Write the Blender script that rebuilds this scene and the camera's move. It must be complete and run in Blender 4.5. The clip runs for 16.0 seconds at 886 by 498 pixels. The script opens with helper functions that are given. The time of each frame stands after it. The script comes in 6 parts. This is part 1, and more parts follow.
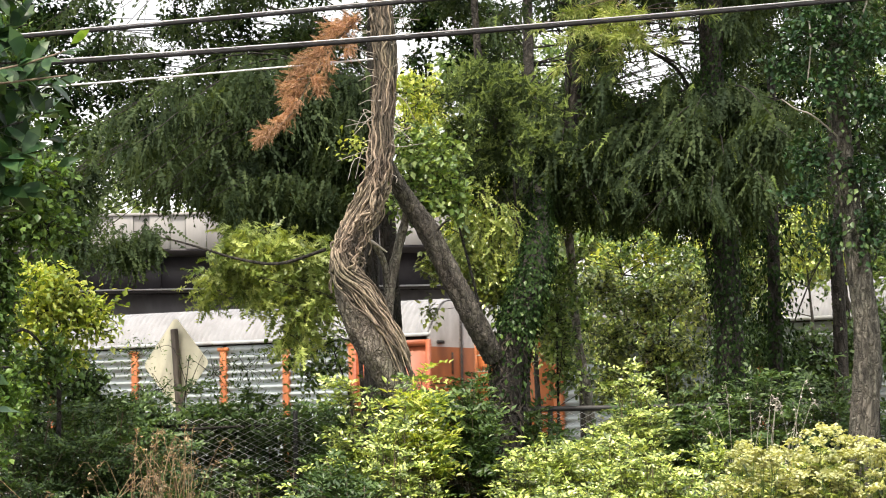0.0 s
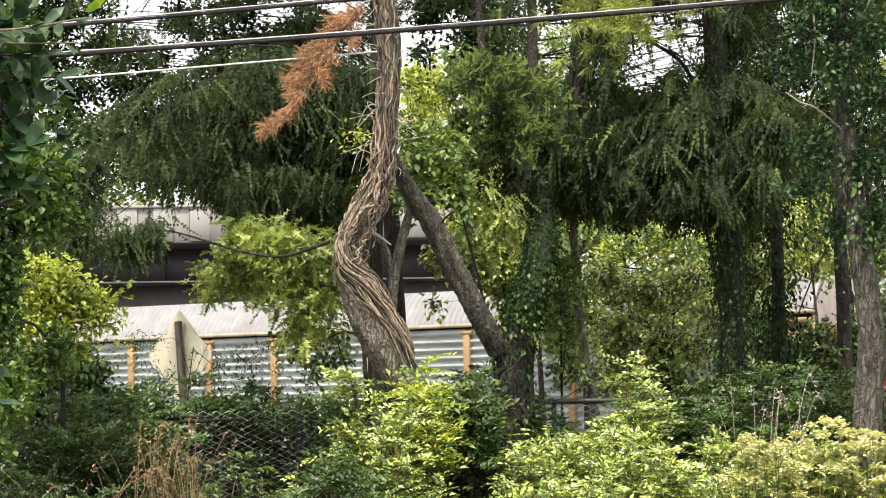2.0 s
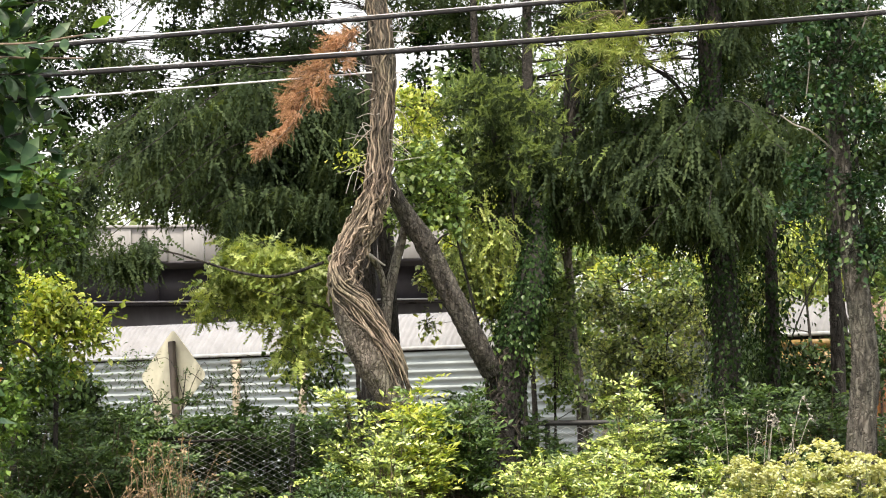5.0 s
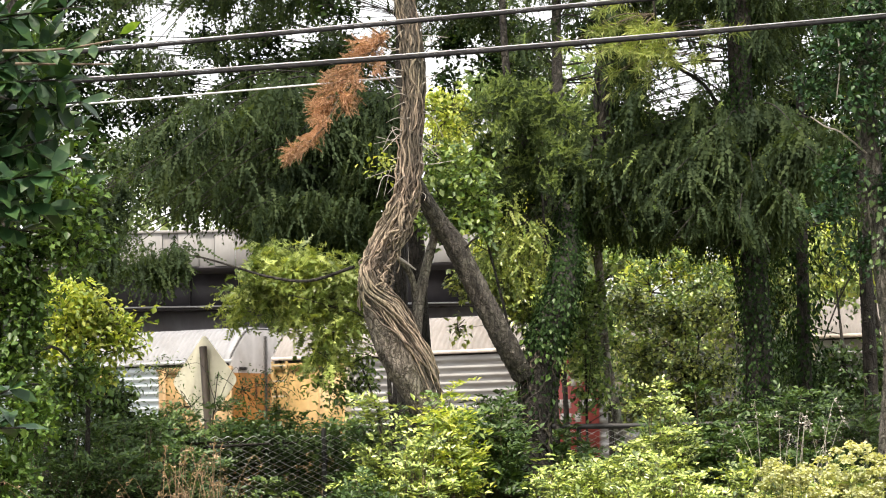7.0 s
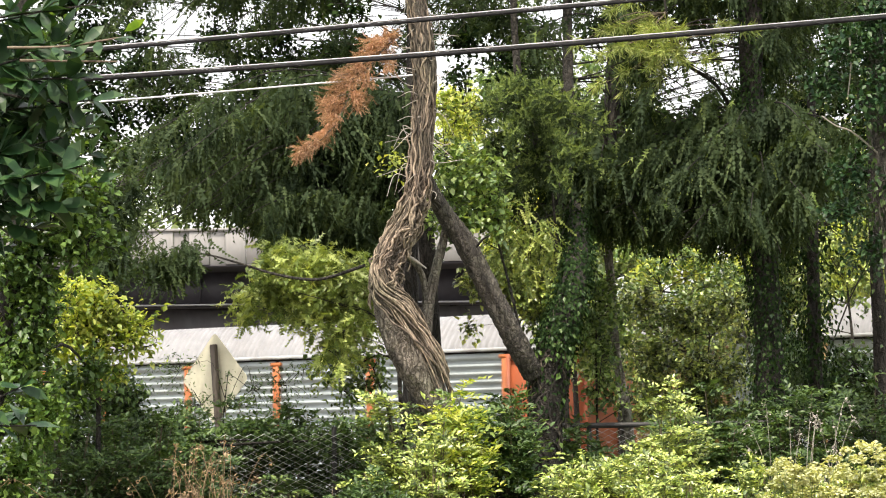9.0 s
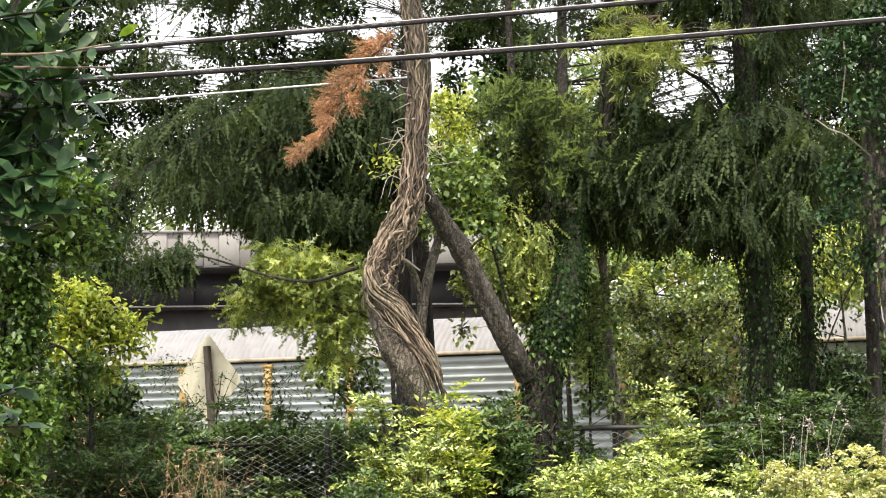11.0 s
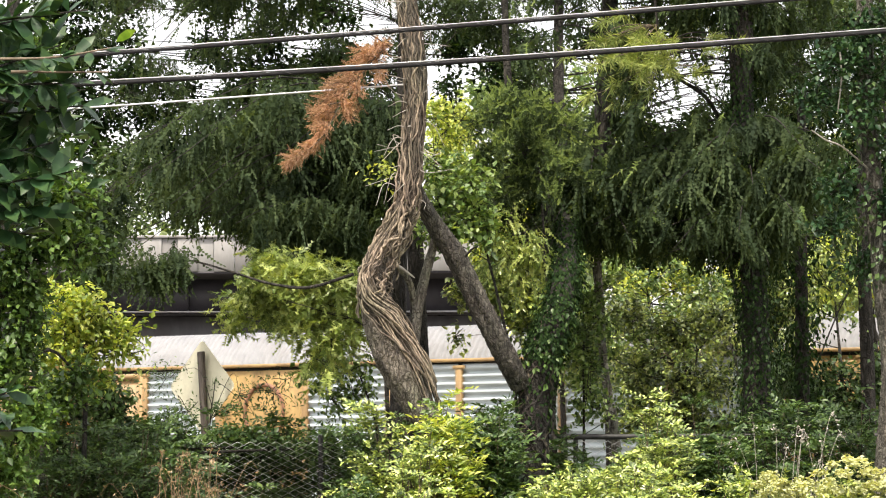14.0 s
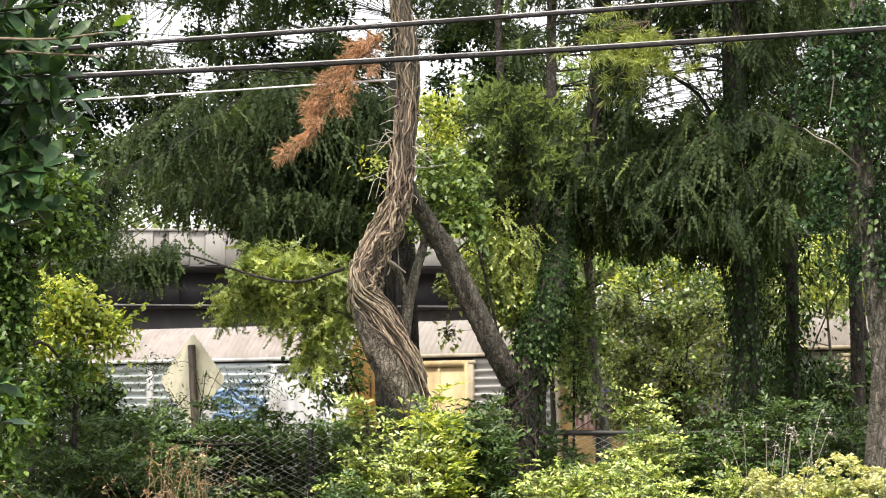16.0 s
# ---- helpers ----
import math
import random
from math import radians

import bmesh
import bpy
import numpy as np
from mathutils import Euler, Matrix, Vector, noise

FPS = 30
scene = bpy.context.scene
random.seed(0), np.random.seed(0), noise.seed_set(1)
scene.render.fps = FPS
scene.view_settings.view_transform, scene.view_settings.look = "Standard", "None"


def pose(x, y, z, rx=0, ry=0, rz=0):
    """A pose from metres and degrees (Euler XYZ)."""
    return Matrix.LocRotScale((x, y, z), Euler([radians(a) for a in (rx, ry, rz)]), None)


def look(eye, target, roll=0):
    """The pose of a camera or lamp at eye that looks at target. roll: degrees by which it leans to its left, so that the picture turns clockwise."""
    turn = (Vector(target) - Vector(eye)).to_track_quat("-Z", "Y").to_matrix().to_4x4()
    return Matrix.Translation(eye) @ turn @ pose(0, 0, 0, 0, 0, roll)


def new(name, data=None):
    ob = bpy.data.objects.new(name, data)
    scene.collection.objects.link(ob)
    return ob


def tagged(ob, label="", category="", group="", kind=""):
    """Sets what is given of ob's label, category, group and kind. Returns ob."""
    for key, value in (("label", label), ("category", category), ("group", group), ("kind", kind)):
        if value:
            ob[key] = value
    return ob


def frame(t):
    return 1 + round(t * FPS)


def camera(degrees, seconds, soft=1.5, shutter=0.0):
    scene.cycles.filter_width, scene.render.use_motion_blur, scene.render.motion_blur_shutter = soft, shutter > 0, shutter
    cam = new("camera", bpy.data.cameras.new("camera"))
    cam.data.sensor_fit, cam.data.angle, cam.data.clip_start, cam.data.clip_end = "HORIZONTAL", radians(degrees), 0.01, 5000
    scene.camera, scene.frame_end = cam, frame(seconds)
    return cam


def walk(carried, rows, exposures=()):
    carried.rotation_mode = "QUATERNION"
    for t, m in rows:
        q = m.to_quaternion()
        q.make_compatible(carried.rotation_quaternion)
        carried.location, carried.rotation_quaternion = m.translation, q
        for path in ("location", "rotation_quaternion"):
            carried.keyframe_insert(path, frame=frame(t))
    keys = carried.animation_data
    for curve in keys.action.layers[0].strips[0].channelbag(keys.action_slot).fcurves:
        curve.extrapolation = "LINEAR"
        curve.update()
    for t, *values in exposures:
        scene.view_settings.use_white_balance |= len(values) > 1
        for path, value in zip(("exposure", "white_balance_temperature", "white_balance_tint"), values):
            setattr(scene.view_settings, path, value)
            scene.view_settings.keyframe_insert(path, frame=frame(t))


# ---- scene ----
EXPOSURE = 1.06
cam = camera(20, 16.0, soft=1.1, shutter=0.1)
walk(cam, [
    (0, pose(0, 0, 1.7, 94.264, 1.005, -0.065)),
    (0.5, pose(0, 0, 1.7, 94.222, 1.029, 0.021)),
    (1, pose(0, 0, 1.7, 94.175, 1.048, 0.075)),
    (1.5, pose(0, 0, 1.7, 94.129, 0.988, 0.071)),
    (2, pose(0, 0, 1.7, 94.098, 0.944, 0.018)),
    (2.5, pose(0, 0, 1.7, 94.100, 0.912, -0.076)),
    (3, pose(0, 0, 1.7, 94.144, 0.806, -0.180)),
    (3.5, pose(0, 0, 1.7, 94.240, 0.706, -0.259)),
    (4, pose(0, 0, 1.7, 94.371, 0.722, -0.280)),
    (6.5, pose(0, 0, 1.7, 94.691, 0.813, 0.398)),
    (7, pose(0, 0, 1.7, 94.673, 0.931, 0.582)),
    (7.5, pose(0, 0, 1.7, 94.658, 0.945, 0.691)),
    (8, pose(0, 0, 1.7, 94.648, 0.881, 0.743)),
    (8.5, pose(0, 0, 1.7, 94.643, 0.859, 0.800)),
    (9, pose(0, 0, 1.7, 94.646, 0.803, 0.814)),
    (11.5, pose(0, 0, 1.7, 94.734, 0.586, 0.628)),
    (12, pose(0, 0, 1.7, 94.786, 0.520, 0.608)),
    (12.5, pose(0, 0, 1.7, 94.831, 0.391, 0.575)),
    (13, pose(0, 0, 1.7, 94.854, 0.338, 0.547)),
    (13.5, pose(0, 0, 1.7, 94.861, 0.271, 0.521)),
    (14, pose(0, 0, 1.7, 94.866, 0.169, 0.503)),
    (14.5, pose(0, 0, 1.7, 94.860, 0.064, 0.464)),
    (15, pose(0, 0, 1.7, 94.838, -0.001, 0.417)),
    (15.5, pose(0, 0, 1.7, 94.802, -0.155, 0.334)),
    (16, pose(0, 0, 1.7, 94.754, -0.235, 0.271)),
], exposures=[(0, EXPOSURE, 6720, 11), (16, EXPOSURE, 6720, 11)])

# ---------------------------------------------------------------- light
SUN_TO = Vector((-0.14, -0.42, 0.9)).normalized()
world = bpy.data.worlds.new("world")
scene.world = world
world.use_nodes = True
wn = world.node_tree
sky = wn.nodes.new("ShaderNodeTexSky")
sky.sky_type = "NISHITA"
sky.sun_disc = False
sky.sun_elevation = math.asin(SUN_TO.z)
sky.sun_rotation = math.atan2(SUN_TO.x, SUN_TO.y)
sky.air_density, sky.dust_density, sky.ozone_density = 1.0, 7.0, 0.0
wn.nodes["Background"].inputs["Strength"].default_value = 0.168
veil = wn.nodes.new("ShaderNodeMix")  # thin white cloud over the whole sky
veil.data_type = "RGBA"
veil.inputs[0].default_value, veil.inputs[7].default_value = 0.6, (6.3, 6.3, 6.3, 1)
wn.links.new(sky.outputs[0], veil.inputs[6])
wn.links.new(veil.outputs[2], wn.nodes["Background"].inputs["Color"])
lamp = bpy.data.lights.new("sun", "SUN")
lamp.energy, lamp.angle, lamp.color = 2.8, radians(0.6), (1.0, 0.94, 0.84)
sun = new("sun", lamp)
sun.matrix_world = look(SUN_TO * 60, (0, 0, 0))

rng = np.random.default_rng(7)


# ---------------------------------------------------------------- materials
def shader(name):
    m = bpy.data.materials.new(name)
    m.use_nodes = True
    nt = m.node_tree
    return m, nt, nt.nodes["Principled BSDF"], nt.nodes["Material Output"]


def ramp(nt, fac, stops):
    r = nt.nodes.new("ShaderNodeValToRGB")
    e = r.color_ramp.elements
    while len(e) < len(stops):
        e.new(0.5)
    for el, (p, c) in zip(e, stops):
        el.position, el.color = p, (*c, 1)
    nt.links.new(fac, r.inputs[0])
    return r.outputs[0]


def coords(nt, stretch=(1, 1, 1), space="Object"):
    tc = nt.nodes.new("ShaderNodeTexCoord")
    mp = nt.nodes.new("ShaderNodeMapping")
    mp.inputs["Scale"].default_value = stretch
    nt.links.new(tc.outputs[space], mp.inputs[0])
    return mp.outputs[0]


def noise_tex(nt, vec, scale, detail=5, rough=0.6):
    n = nt.nodes.new("ShaderNodeTexNoise")
    n.inputs["Scale"].default_value, n.inputs["Detail"].default_value, n.inputs["Roughness"].default_value = scale, detail, rough
    nt.links.new(vec, n.inputs["Vector"])
    return n.outputs[0]


def mixed(nt, a, b, fac, mode="MULTIPLY"):
    x = nt.nodes.new("ShaderNodeMix")
    x.data_type, x.blend_type = "RGBA", mode
    for s, v in ((0, fac), (6, a), (7, b)):
        if hasattr(v, "is_linked"):
            nt.links.new(v, x.inputs[s])
        else:
            x.inputs[s].default_value = v if s == 0 else (*v, 1)
    return x.outputs[2]


def bumped(nt, bsdf, height, strength, dist):
    b = nt.nodes.new("ShaderNodeBump")
    b.inputs["Strength"].default_value, b.inputs["Distance"].default_value = strength, dist
    nt.links.new(height, b.inputs["Height"])
    nt.links.new(b.outputs[0], bsdf.inputs["Normal"])


def surface(name, dark, light, scale, rough, metal=0.0, stretch=(1, 1, 1), bump=0.3, dist=0.01, stain=0.35, stain_scale=0.7, stain_colour=(0.35, 0.28, 0.2)):
    """Two scales of variation: fine grain between two colours, and larger stains."""
    m, nt, b, out = shader(name)
    v = coords(nt, stretch)
    n = noise_tex(nt, v, scale)
    col = ramp(nt, n, [(0.3, dark), (0.7, light)])
    big = noise_tex(nt, v, stain_scale, 6, 0.65)
    fac = nt.nodes.new("ShaderNodeMapRange")
    fac.inputs[1].default_value, fac.inputs[2].default_value = 0.48, 0.72
    fac.inputs[3].default_value, fac.inputs[4].default_value = 0, stain
    nt.links.new(big, fac.inputs[0])
    col = mixed(nt, col, stain_colour, fac.outputs[0])
    nt.links.new(col, b.inputs["Base Color"])
    b.inputs["Roughness"].default_value, b.inputs["Metallic"].default_value = rough, metal
    bumped(nt, b, n, bump, dist)
    return m


def leaf_material(name, dark, mid, light, glow=0.35, rough=0.45, patch=1.2, drift=0.0, gloss=0.5):
    """Leaf: every leaf its own tone, with drifts of colour through the crown, and light passing through."""
    m, nt, b, out = shader(name)
    geo = nt.nodes.new("ShaderNodeNewGeometry")
    col = ramp(nt, geo.outputs["Random Per Island"], [(0.0, dark), (0.5, mid), (1.0, light)])
    n = noise_tex(nt, coords(nt), patch, 3)
    tone = ramp(nt, n, [(0.3 + drift * 0.1, (0.6 - drift * 0.3, 0.65 - drift * 0.3, 0.6 - drift * 0.25)), (0.7 - drift * 0.1, (1.25 + drift * 0.4, 1.2 + drift * 0.4, 1.0 + drift * 0.25))])
    col = mixed(nt, col, tone, 1.0)
    nt.links.new(col, b.inputs["Base Color"])
    b.inputs["Roughness"].default_value, b.inputs["Specular IOR Level"].default_value = rough, gloss
    tr = nt.nodes.new("ShaderNodeBsdfTranslucent")
    warm = mixed(nt, col, (1.3, 1.25, 0.45), 1.0)
    nt.links.new(warm, tr.inputs["Color"])
    mx = nt.nodes.new("ShaderNodeMixShader")
    mx.inputs[0].default_value = glow
    nt.links.new(b.outputs[0], mx.inputs[1])
    nt.links.new(tr.outputs[0], mx.inputs[2])
    nt.links.new(mx.outputs[0], out.inputs["Surface"])
    return m


def bark_material(name, dark, light, scale=16, bump=1.0, dist=0.05, stretch=(1, 1, 0.25), plates=0):
    """Bark: stretched grain, moss and damp at a larger scale and, where asked, plates parted by dark cracks."""
    m, nt, b, out = shader(name)
    v = coords(nt, stretch)
    n = noise_tex(nt, v, scale, 8, 0.7)
    col = ramp(nt, n, [(0.38, dark), (0.52, tuple(0.55 * p + 0.45 * q for p, q in zip(dark, light))), (0.66, light)])
    big = noise_tex(nt, coords(nt), 1.7, 4)
    col = mixed(nt, col, ramp(nt, big, [(0.35, (0.72, 0.78, 0.66)), (0.65, (1.12, 1.06, 1.0))]), 1.0)
    height = n
    if plates:
        warp = noise_tex(nt, coords(nt), 7, 3)
        add = nt.nodes.new("ShaderNodeVectorMath")
        add.operation = "MULTIPLY_ADD"
        add.inputs[1].default_value = (0.16, 0.16, 0.16)
        nt.links.new(warp, add.inputs[0])
        nt.links.new(coords(nt, (1, 1, 0.22)), add.inputs[2])
        vo = nt.nodes.new("ShaderNodeTexVoronoi")
        vo.feature = "DISTANCE_TO_EDGE"
        vo.inputs["Scale"].default_value = plates
        nt.links.new(add.outputs[0], vo.inputs["Vector"])
        crack = ramp(nt, vo.outputs["Distance"], [(0.0, (0.38, 0.36, 0.34)), (0.2, (1.0, 1.0, 1.0))])
        col = mixed(nt, col, crack, 1.0)
        mul = nt.nodes.new("ShaderNodeMath")
        mul.operation = "MULTIPLY"
        nt.links.new(crack, mul.inputs[0])
        nt.links.new(n, mul.inputs[1])
        height = mul.outputs[0]
    nt.links.new(col, b.inputs["Base Color"])
    b.inputs["Roughness"].default_value = 0.9
    bumped(nt, b, height, bump, dist)
    return m


M = {
    "bark_grey": bark_material("bark_grey", (0.045, 0.043, 0.038), (0.24, 0.228, 0.205), plates=18),
    "bark_pale": bark_material("bark_pale", (0.09, 0.08, 0.07), (0.33, 0.3, 0.265), 10, plates=22),
    "bark_birch": bark_material("bark_birch", (0.12, 0.11, 0.1), (0.44, 0.42, 0.39), 10, plates=12),
    "bark_dark": bark_material("bark_dark", (0.014, 0.012, 0.01), (0.066, 0.058, 0.05), plates=14),
    "bark_limb": bark_material("bark_limb", (0.035, 0.031, 0.028), (0.19, 0.172, 0.155), plates=22),
    "vine": bark_material("vine", (0.1, 0.078, 0.06), (0.44, 0.365, 0.29), 34, 0.7, 0.01),
    "vine_grey": bark_material("vine_grey", (0.032, 0.026, 0.021), (0.18, 0.15, 0.122), 34, 0.7, 0.01),
    "twig": surface("twig", (0.07, 0.05, 0.035), (0.2, 0.16, 0.11), 30, 0.85),
    "twig_pale": surface("twig_pale", (0.26, 0.235, 0.2), (0.46, 0.43, 0.38), 30, 0.85),
    "needles": leaf_material("needles", (0.035, 0.058, 0.031), (0.05, 0.079, 0.04), (0.073, 0.104, 0.049), 0.4, 0.75, 2.0, 0.35, 0.2),
    "needles_spruce": leaf_material("needles_spruce", (0.09, 0.145, 0.05), (0.165, 0.23, 0.08), (0.27, 0.34, 0.135), 0.3, 0.6, 1.5, 0.4, 0.3),
    "needles_fresh": leaf_material("needles_fresh", (0.08, 0.135, 0.036), (0.18, 0.265, 0.075), (0.31, 0.39, 0.13), 0.3, 0.6, 1.2, 0.0, 0.3),
    "needles_pine": leaf_material("needles_pine", (0.2, 0.28, 0.08), (0.34, 0.42, 0.14), (0.5, 0.55, 0.24), 0.3, 0.6, 1.2, 0.0, 0.3),
    "needles_brown": leaf_material("needles_brown", (0.25, 0.135, 0.1), (0.41, 0.245, 0.185), (0.53, 0.36, 0.28), 0.25, 0.8, 1.2, 0.0, 0.2),
    # darker leaf green; on the shaded growth this colour carries the shade
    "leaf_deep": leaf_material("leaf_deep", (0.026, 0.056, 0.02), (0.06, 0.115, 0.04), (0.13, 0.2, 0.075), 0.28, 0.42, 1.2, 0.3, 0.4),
    # near-black leaf for ivy and for crowns whose shade is in the colour
    "leaf_ivy_shade": leaf_material("leaf_ivy_shade", (0.009, 0.022, 0.009), (0.019, 0.04, 0.015), (0.034, 0.064, 0.02), 0.22, 0.8, 1.2, 0.5, 0.1),
    "leaf_mid": leaf_material("leaf_mid", (0.045, 0.09, 0.028), (0.12, 0.2, 0.062), (0.28, 0.37, 0.14), 0.3, 0.34, 1.2, 0.3),
    "leaf_vine": leaf_material("leaf_vine", (0.034, 0.076, 0.02), (0.082, 0.155, 0.038), (0.16, 0.25, 0.066), 0.3, 0.42, 1.2, 0.4, 0.35),
    "leaf_feather": leaf_material("leaf_feather", (0.11, 0.165, 0.048), (0.235, 0.3, 0.095), (0.46, 0.52, 0.21), 0.32, 0.4, 1.2, 0.4, 0.4),
    # wide dark-to-pale range and drift paint lit leaves over dark gaps
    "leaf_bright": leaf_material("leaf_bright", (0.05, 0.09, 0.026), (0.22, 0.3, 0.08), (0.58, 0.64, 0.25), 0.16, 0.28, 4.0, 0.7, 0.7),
    # yellow-green that puts sunlight into the leaf colour
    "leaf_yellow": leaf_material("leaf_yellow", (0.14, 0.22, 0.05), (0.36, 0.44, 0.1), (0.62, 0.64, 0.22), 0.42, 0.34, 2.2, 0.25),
    "leaf_gloss": leaf_material("leaf_gloss", (0.012, 0.035, 0.018), (0.025, 0.065, 0.027), (0.05, 0.1, 0.036), 0.18, 0.4, 1.2, 0.0, 0.22),
    "leaf_lime": leaf_material("leaf_lime", (0.14, 0.26, 0.03), (0.2, 0.36, 0.05), (0.27, 0.42, 0.07), 0.4, 0.3),
    "leaf_far": leaf_material("leaf_far", (0.055, 0.09, 0.03), (0.1, 0.155, 0.05), (0.18, 0.24, 0.085), 0.3, 0.6, 0.15),
    "flower": leaf_material("flower", (0.4, 0.43, 0.25), (0.51, 0.53, 0.34), (0.62, 0.62, 0.45), 0.3, 0.8, 2.0, 0.0, 0.2),
    "straw": leaf_material("straw", (0.17, 0.105, 0.065), (0.32, 0.215, 0.145), (0.5, 0.38, 0.28), 0.25, 0.7),
    "ground": surface("ground", (0.05, 0.04, 0.025), (0.11, 0.09, 0.05), 6, 0.95, stain=0.6, stain_colour=(0.5, 0.7, 0.3)),
    "ballast": surface("ballast", (0.1, 0.095, 0.09), (0.3, 0.28, 0.26), 16, 0.95, bump=1.0, dist=0.05),
    "steel_rail": surface("steel_rail", (0.12, 0.07, 0.05), (0.22, 0.15, 0.11), 12, 0.55, 0.6),
    "concrete": surface("concrete", (0.19, 0.183, 0.175), (0.25, 0.243, 0.235), 3, 0.9, stretch=(1, 1, 0.3), stain=0.6, stain_scale=0.9),
    "concrete_pale": surface("concrete_pale", (0.25, 0.245, 0.235), (0.31, 0.305, 0.295), 3, 0.9, stretch=(1, 1, 0.3), stain=0.5, stain_scale=0.9),
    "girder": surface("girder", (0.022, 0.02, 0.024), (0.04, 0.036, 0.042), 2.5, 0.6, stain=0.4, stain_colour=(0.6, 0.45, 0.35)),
    # concrete darkened to hold the shade below the deck
    "abutment_shaded": surface("abutment_shaded", (0.1, 0.095, 0.1), (0.16, 0.15, 0.155), 2, 0.9, stretch=(1, 1, 0.4), stain=0.5),
    "pipe": surface("pipe", (0.25, 0.25, 0.26), (0.36, 0.36, 0.37), 5, 0.5),
    "sign_back": surface("sign_back", (0.52, 0.5, 0.375), (0.6, 0.575, 0.44), 5, 0.6, 0.0, stain=0.35, stain_scale=2.0),
    "post": surface("post", (0.045, 0.035, 0.028), (0.11, 0.09, 0.07), 12, 0.8, stretch=(1, 1, 0.2)),
    "galvanised": surface("galvanised", (0.62, 0.63, 0.63), (0.8, 0.8, 0.8), 20, 0.3, 0.2),
    "fence_rail": surface("fence_rail", (0.015, 0.015, 0.014), (0.045, 0.043, 0.04), 14, 0.6),
    "cable": surface("cable", (0.01, 0.01, 0.011), (0.024, 0.024, 0.026), 15, 0.75),
    "strand": surface("strand", (0.4, 0.405, 0.415), (0.58, 0.585, 0.595), 40, 0.3, 0.5),
    "messenger": surface("messenger", (0.17, 0.17, 0.175), (0.38, 0.385, 0.39), 6, 0.35, 0.5, stretch=(0.6, 1, 1)),
    "under": surface("under", (0.02, 0.018, 0.016), (0.06, 0.05, 0.045), 4, 0.8),
    "dark_gap": surface("dark_gap", (0.015, 0.013, 0.012), (0.035, 0.03, 0.028), 5, 0.8),
    "panel_steel": surface("panel_steel", (0.26, 0.3, 0.305), (0.38, 0.43, 0.435), 2.2, 0.45, 0.1, stretch=(0.4, 1, 1.6), stain=0.55, stain_scale=0.5),
    "panel_white": surface("panel_white", (0.36, 0.415, 0.435), (0.5, 0.56, 0.58), 2.2, 0.4, 0.1, stretch=(0.4, 1, 1.6), stain=0.35, stain_scale=0.5),
    "panel_dusty": surface("panel_dusty", (0.27, 0.268, 0.263), (0.38, 0.377, 0.37), 2.2, 0.55, 0.1, stretch=(0.4, 1, 1.6), stain=0.6, stain_scale=0.5),
    "roof_white": surface("roof_white", (0.205, 0.21, 0.219), (0.265, 0.271, 0.282), 3, 0.55, stain=0.3, stain_scale=0.6),
    "roof_pink": surface("roof_pink", (0.22, 0.2, 0.19), (0.29, 0.265, 0.255), 3, 0.6, stain=0.5, stain_scale=0.6),
    "roof_tan": surface("roof_tan", (0.2, 0.185, 0.17), (0.27, 0.25, 0.235), 3, 0.6, stain=0.5, stain_scale=0.6),
}
M["cable"].node_tree.nodes["Principled BSDF"].inputs["Specular IOR Level"].default_value = 0.15
PAINT = {
    "orange": (0.46, 0.145, 0.042), "red_orange": (0.36, 0.09, 0.032), "amber": (0.5, 0.225, 0.05), "yellow": (0.4, 0.265, 0.095),
    "gold": (0.46, 0.28, 0.07), "ochre": (0.36, 0.235, 0.1), "beige": (0.4, 0.35, 0.26), "red": (0.34, 0.052, 0.042),
    "white": (0.62, 0.6, 0.58), "pink_white": (0.7, 0.62, 0.56), "peach": (0.68, 0.47, 0.34), "pale": (0.42, 0.44, 0.45), "blue": (0.16, 0.28, 0.48),
    "black": (0.03, 0.028, 0.028), "navy": (0.05, 0.065, 0.22), "dusty_red": (0.42, 0.2, 0.18), "brown": (0.28, 0.14, 0.08), "cream": (0.46, 0.355, 0.18),
}
for key, c in PAINT.items():
    M[key] = surface("paint_" + key, tuple(v * 0.66 for v in c), tuple(min(1, v * 1.06) for v in c), 3.4, 0.55, stretch=(1, 1, 0.35), bump=0.1, stain=0.75, stain_scale=1.3, stain_colour=(0.42, 0.36, 0.3))


# ---------------------------------------------------------------- mesh helpers
def mesh_from(name, chunks, material):
    """One mesh out of (vertices, faces) arrays; faces of one chunk all have the same number of corners."""
    vs, loops, starts, off, at = [], [], [], 0, 0
    for V, F in chunks:
        V, F = np.asarray(V, float).reshape(-1, 3), np.asarray(F, int)
        vs.append(V)
        loops.append((F + off).ravel())
        starts.append(at + np.arange(len(F)) * F.shape[1])
        off += len(V)
        at += F.size
    V, Lp, S = np.concatenate(vs), np.concatenate(loops), np.concatenate(starts)
    me = bpy.data.meshes.new(name)
    me.vertices.add(len(V))
    me.vertices.foreach_set("co", V.ravel())
    me.loops.add(len(Lp))
    me.loops.foreach_set("vertex_index", Lp)
    me.polygons.add(len(S))
    me.polygons.foreach_set("loop_start", S)
    me.update(calc_edges=True)
    me.validate()
    me.materials.append(material)
    return me


def put(name, chunks, material, parent=None, label="", smooth=False):
    ob = new(name, mesh_from(name, chunks, material))
    if smooth:
        ob.data.polygons.foreach_set("use_smooth", np.ones(len(ob.data.polygons), bool))
    if parent:
        ob.parent = parent
    return tagged(ob, label)


def share(name, me, parent, m, material=None, label=""):
    """A part on a shared mesh, with a paint of its own."""
    ob = new(name, me)
    ob.parent = parent
    ob.matrix_basis = m
    if material:
        ob.material_slots[0].link = "OBJECT"
        ob.material_slots[0].material = material
    return tagged(ob, label)


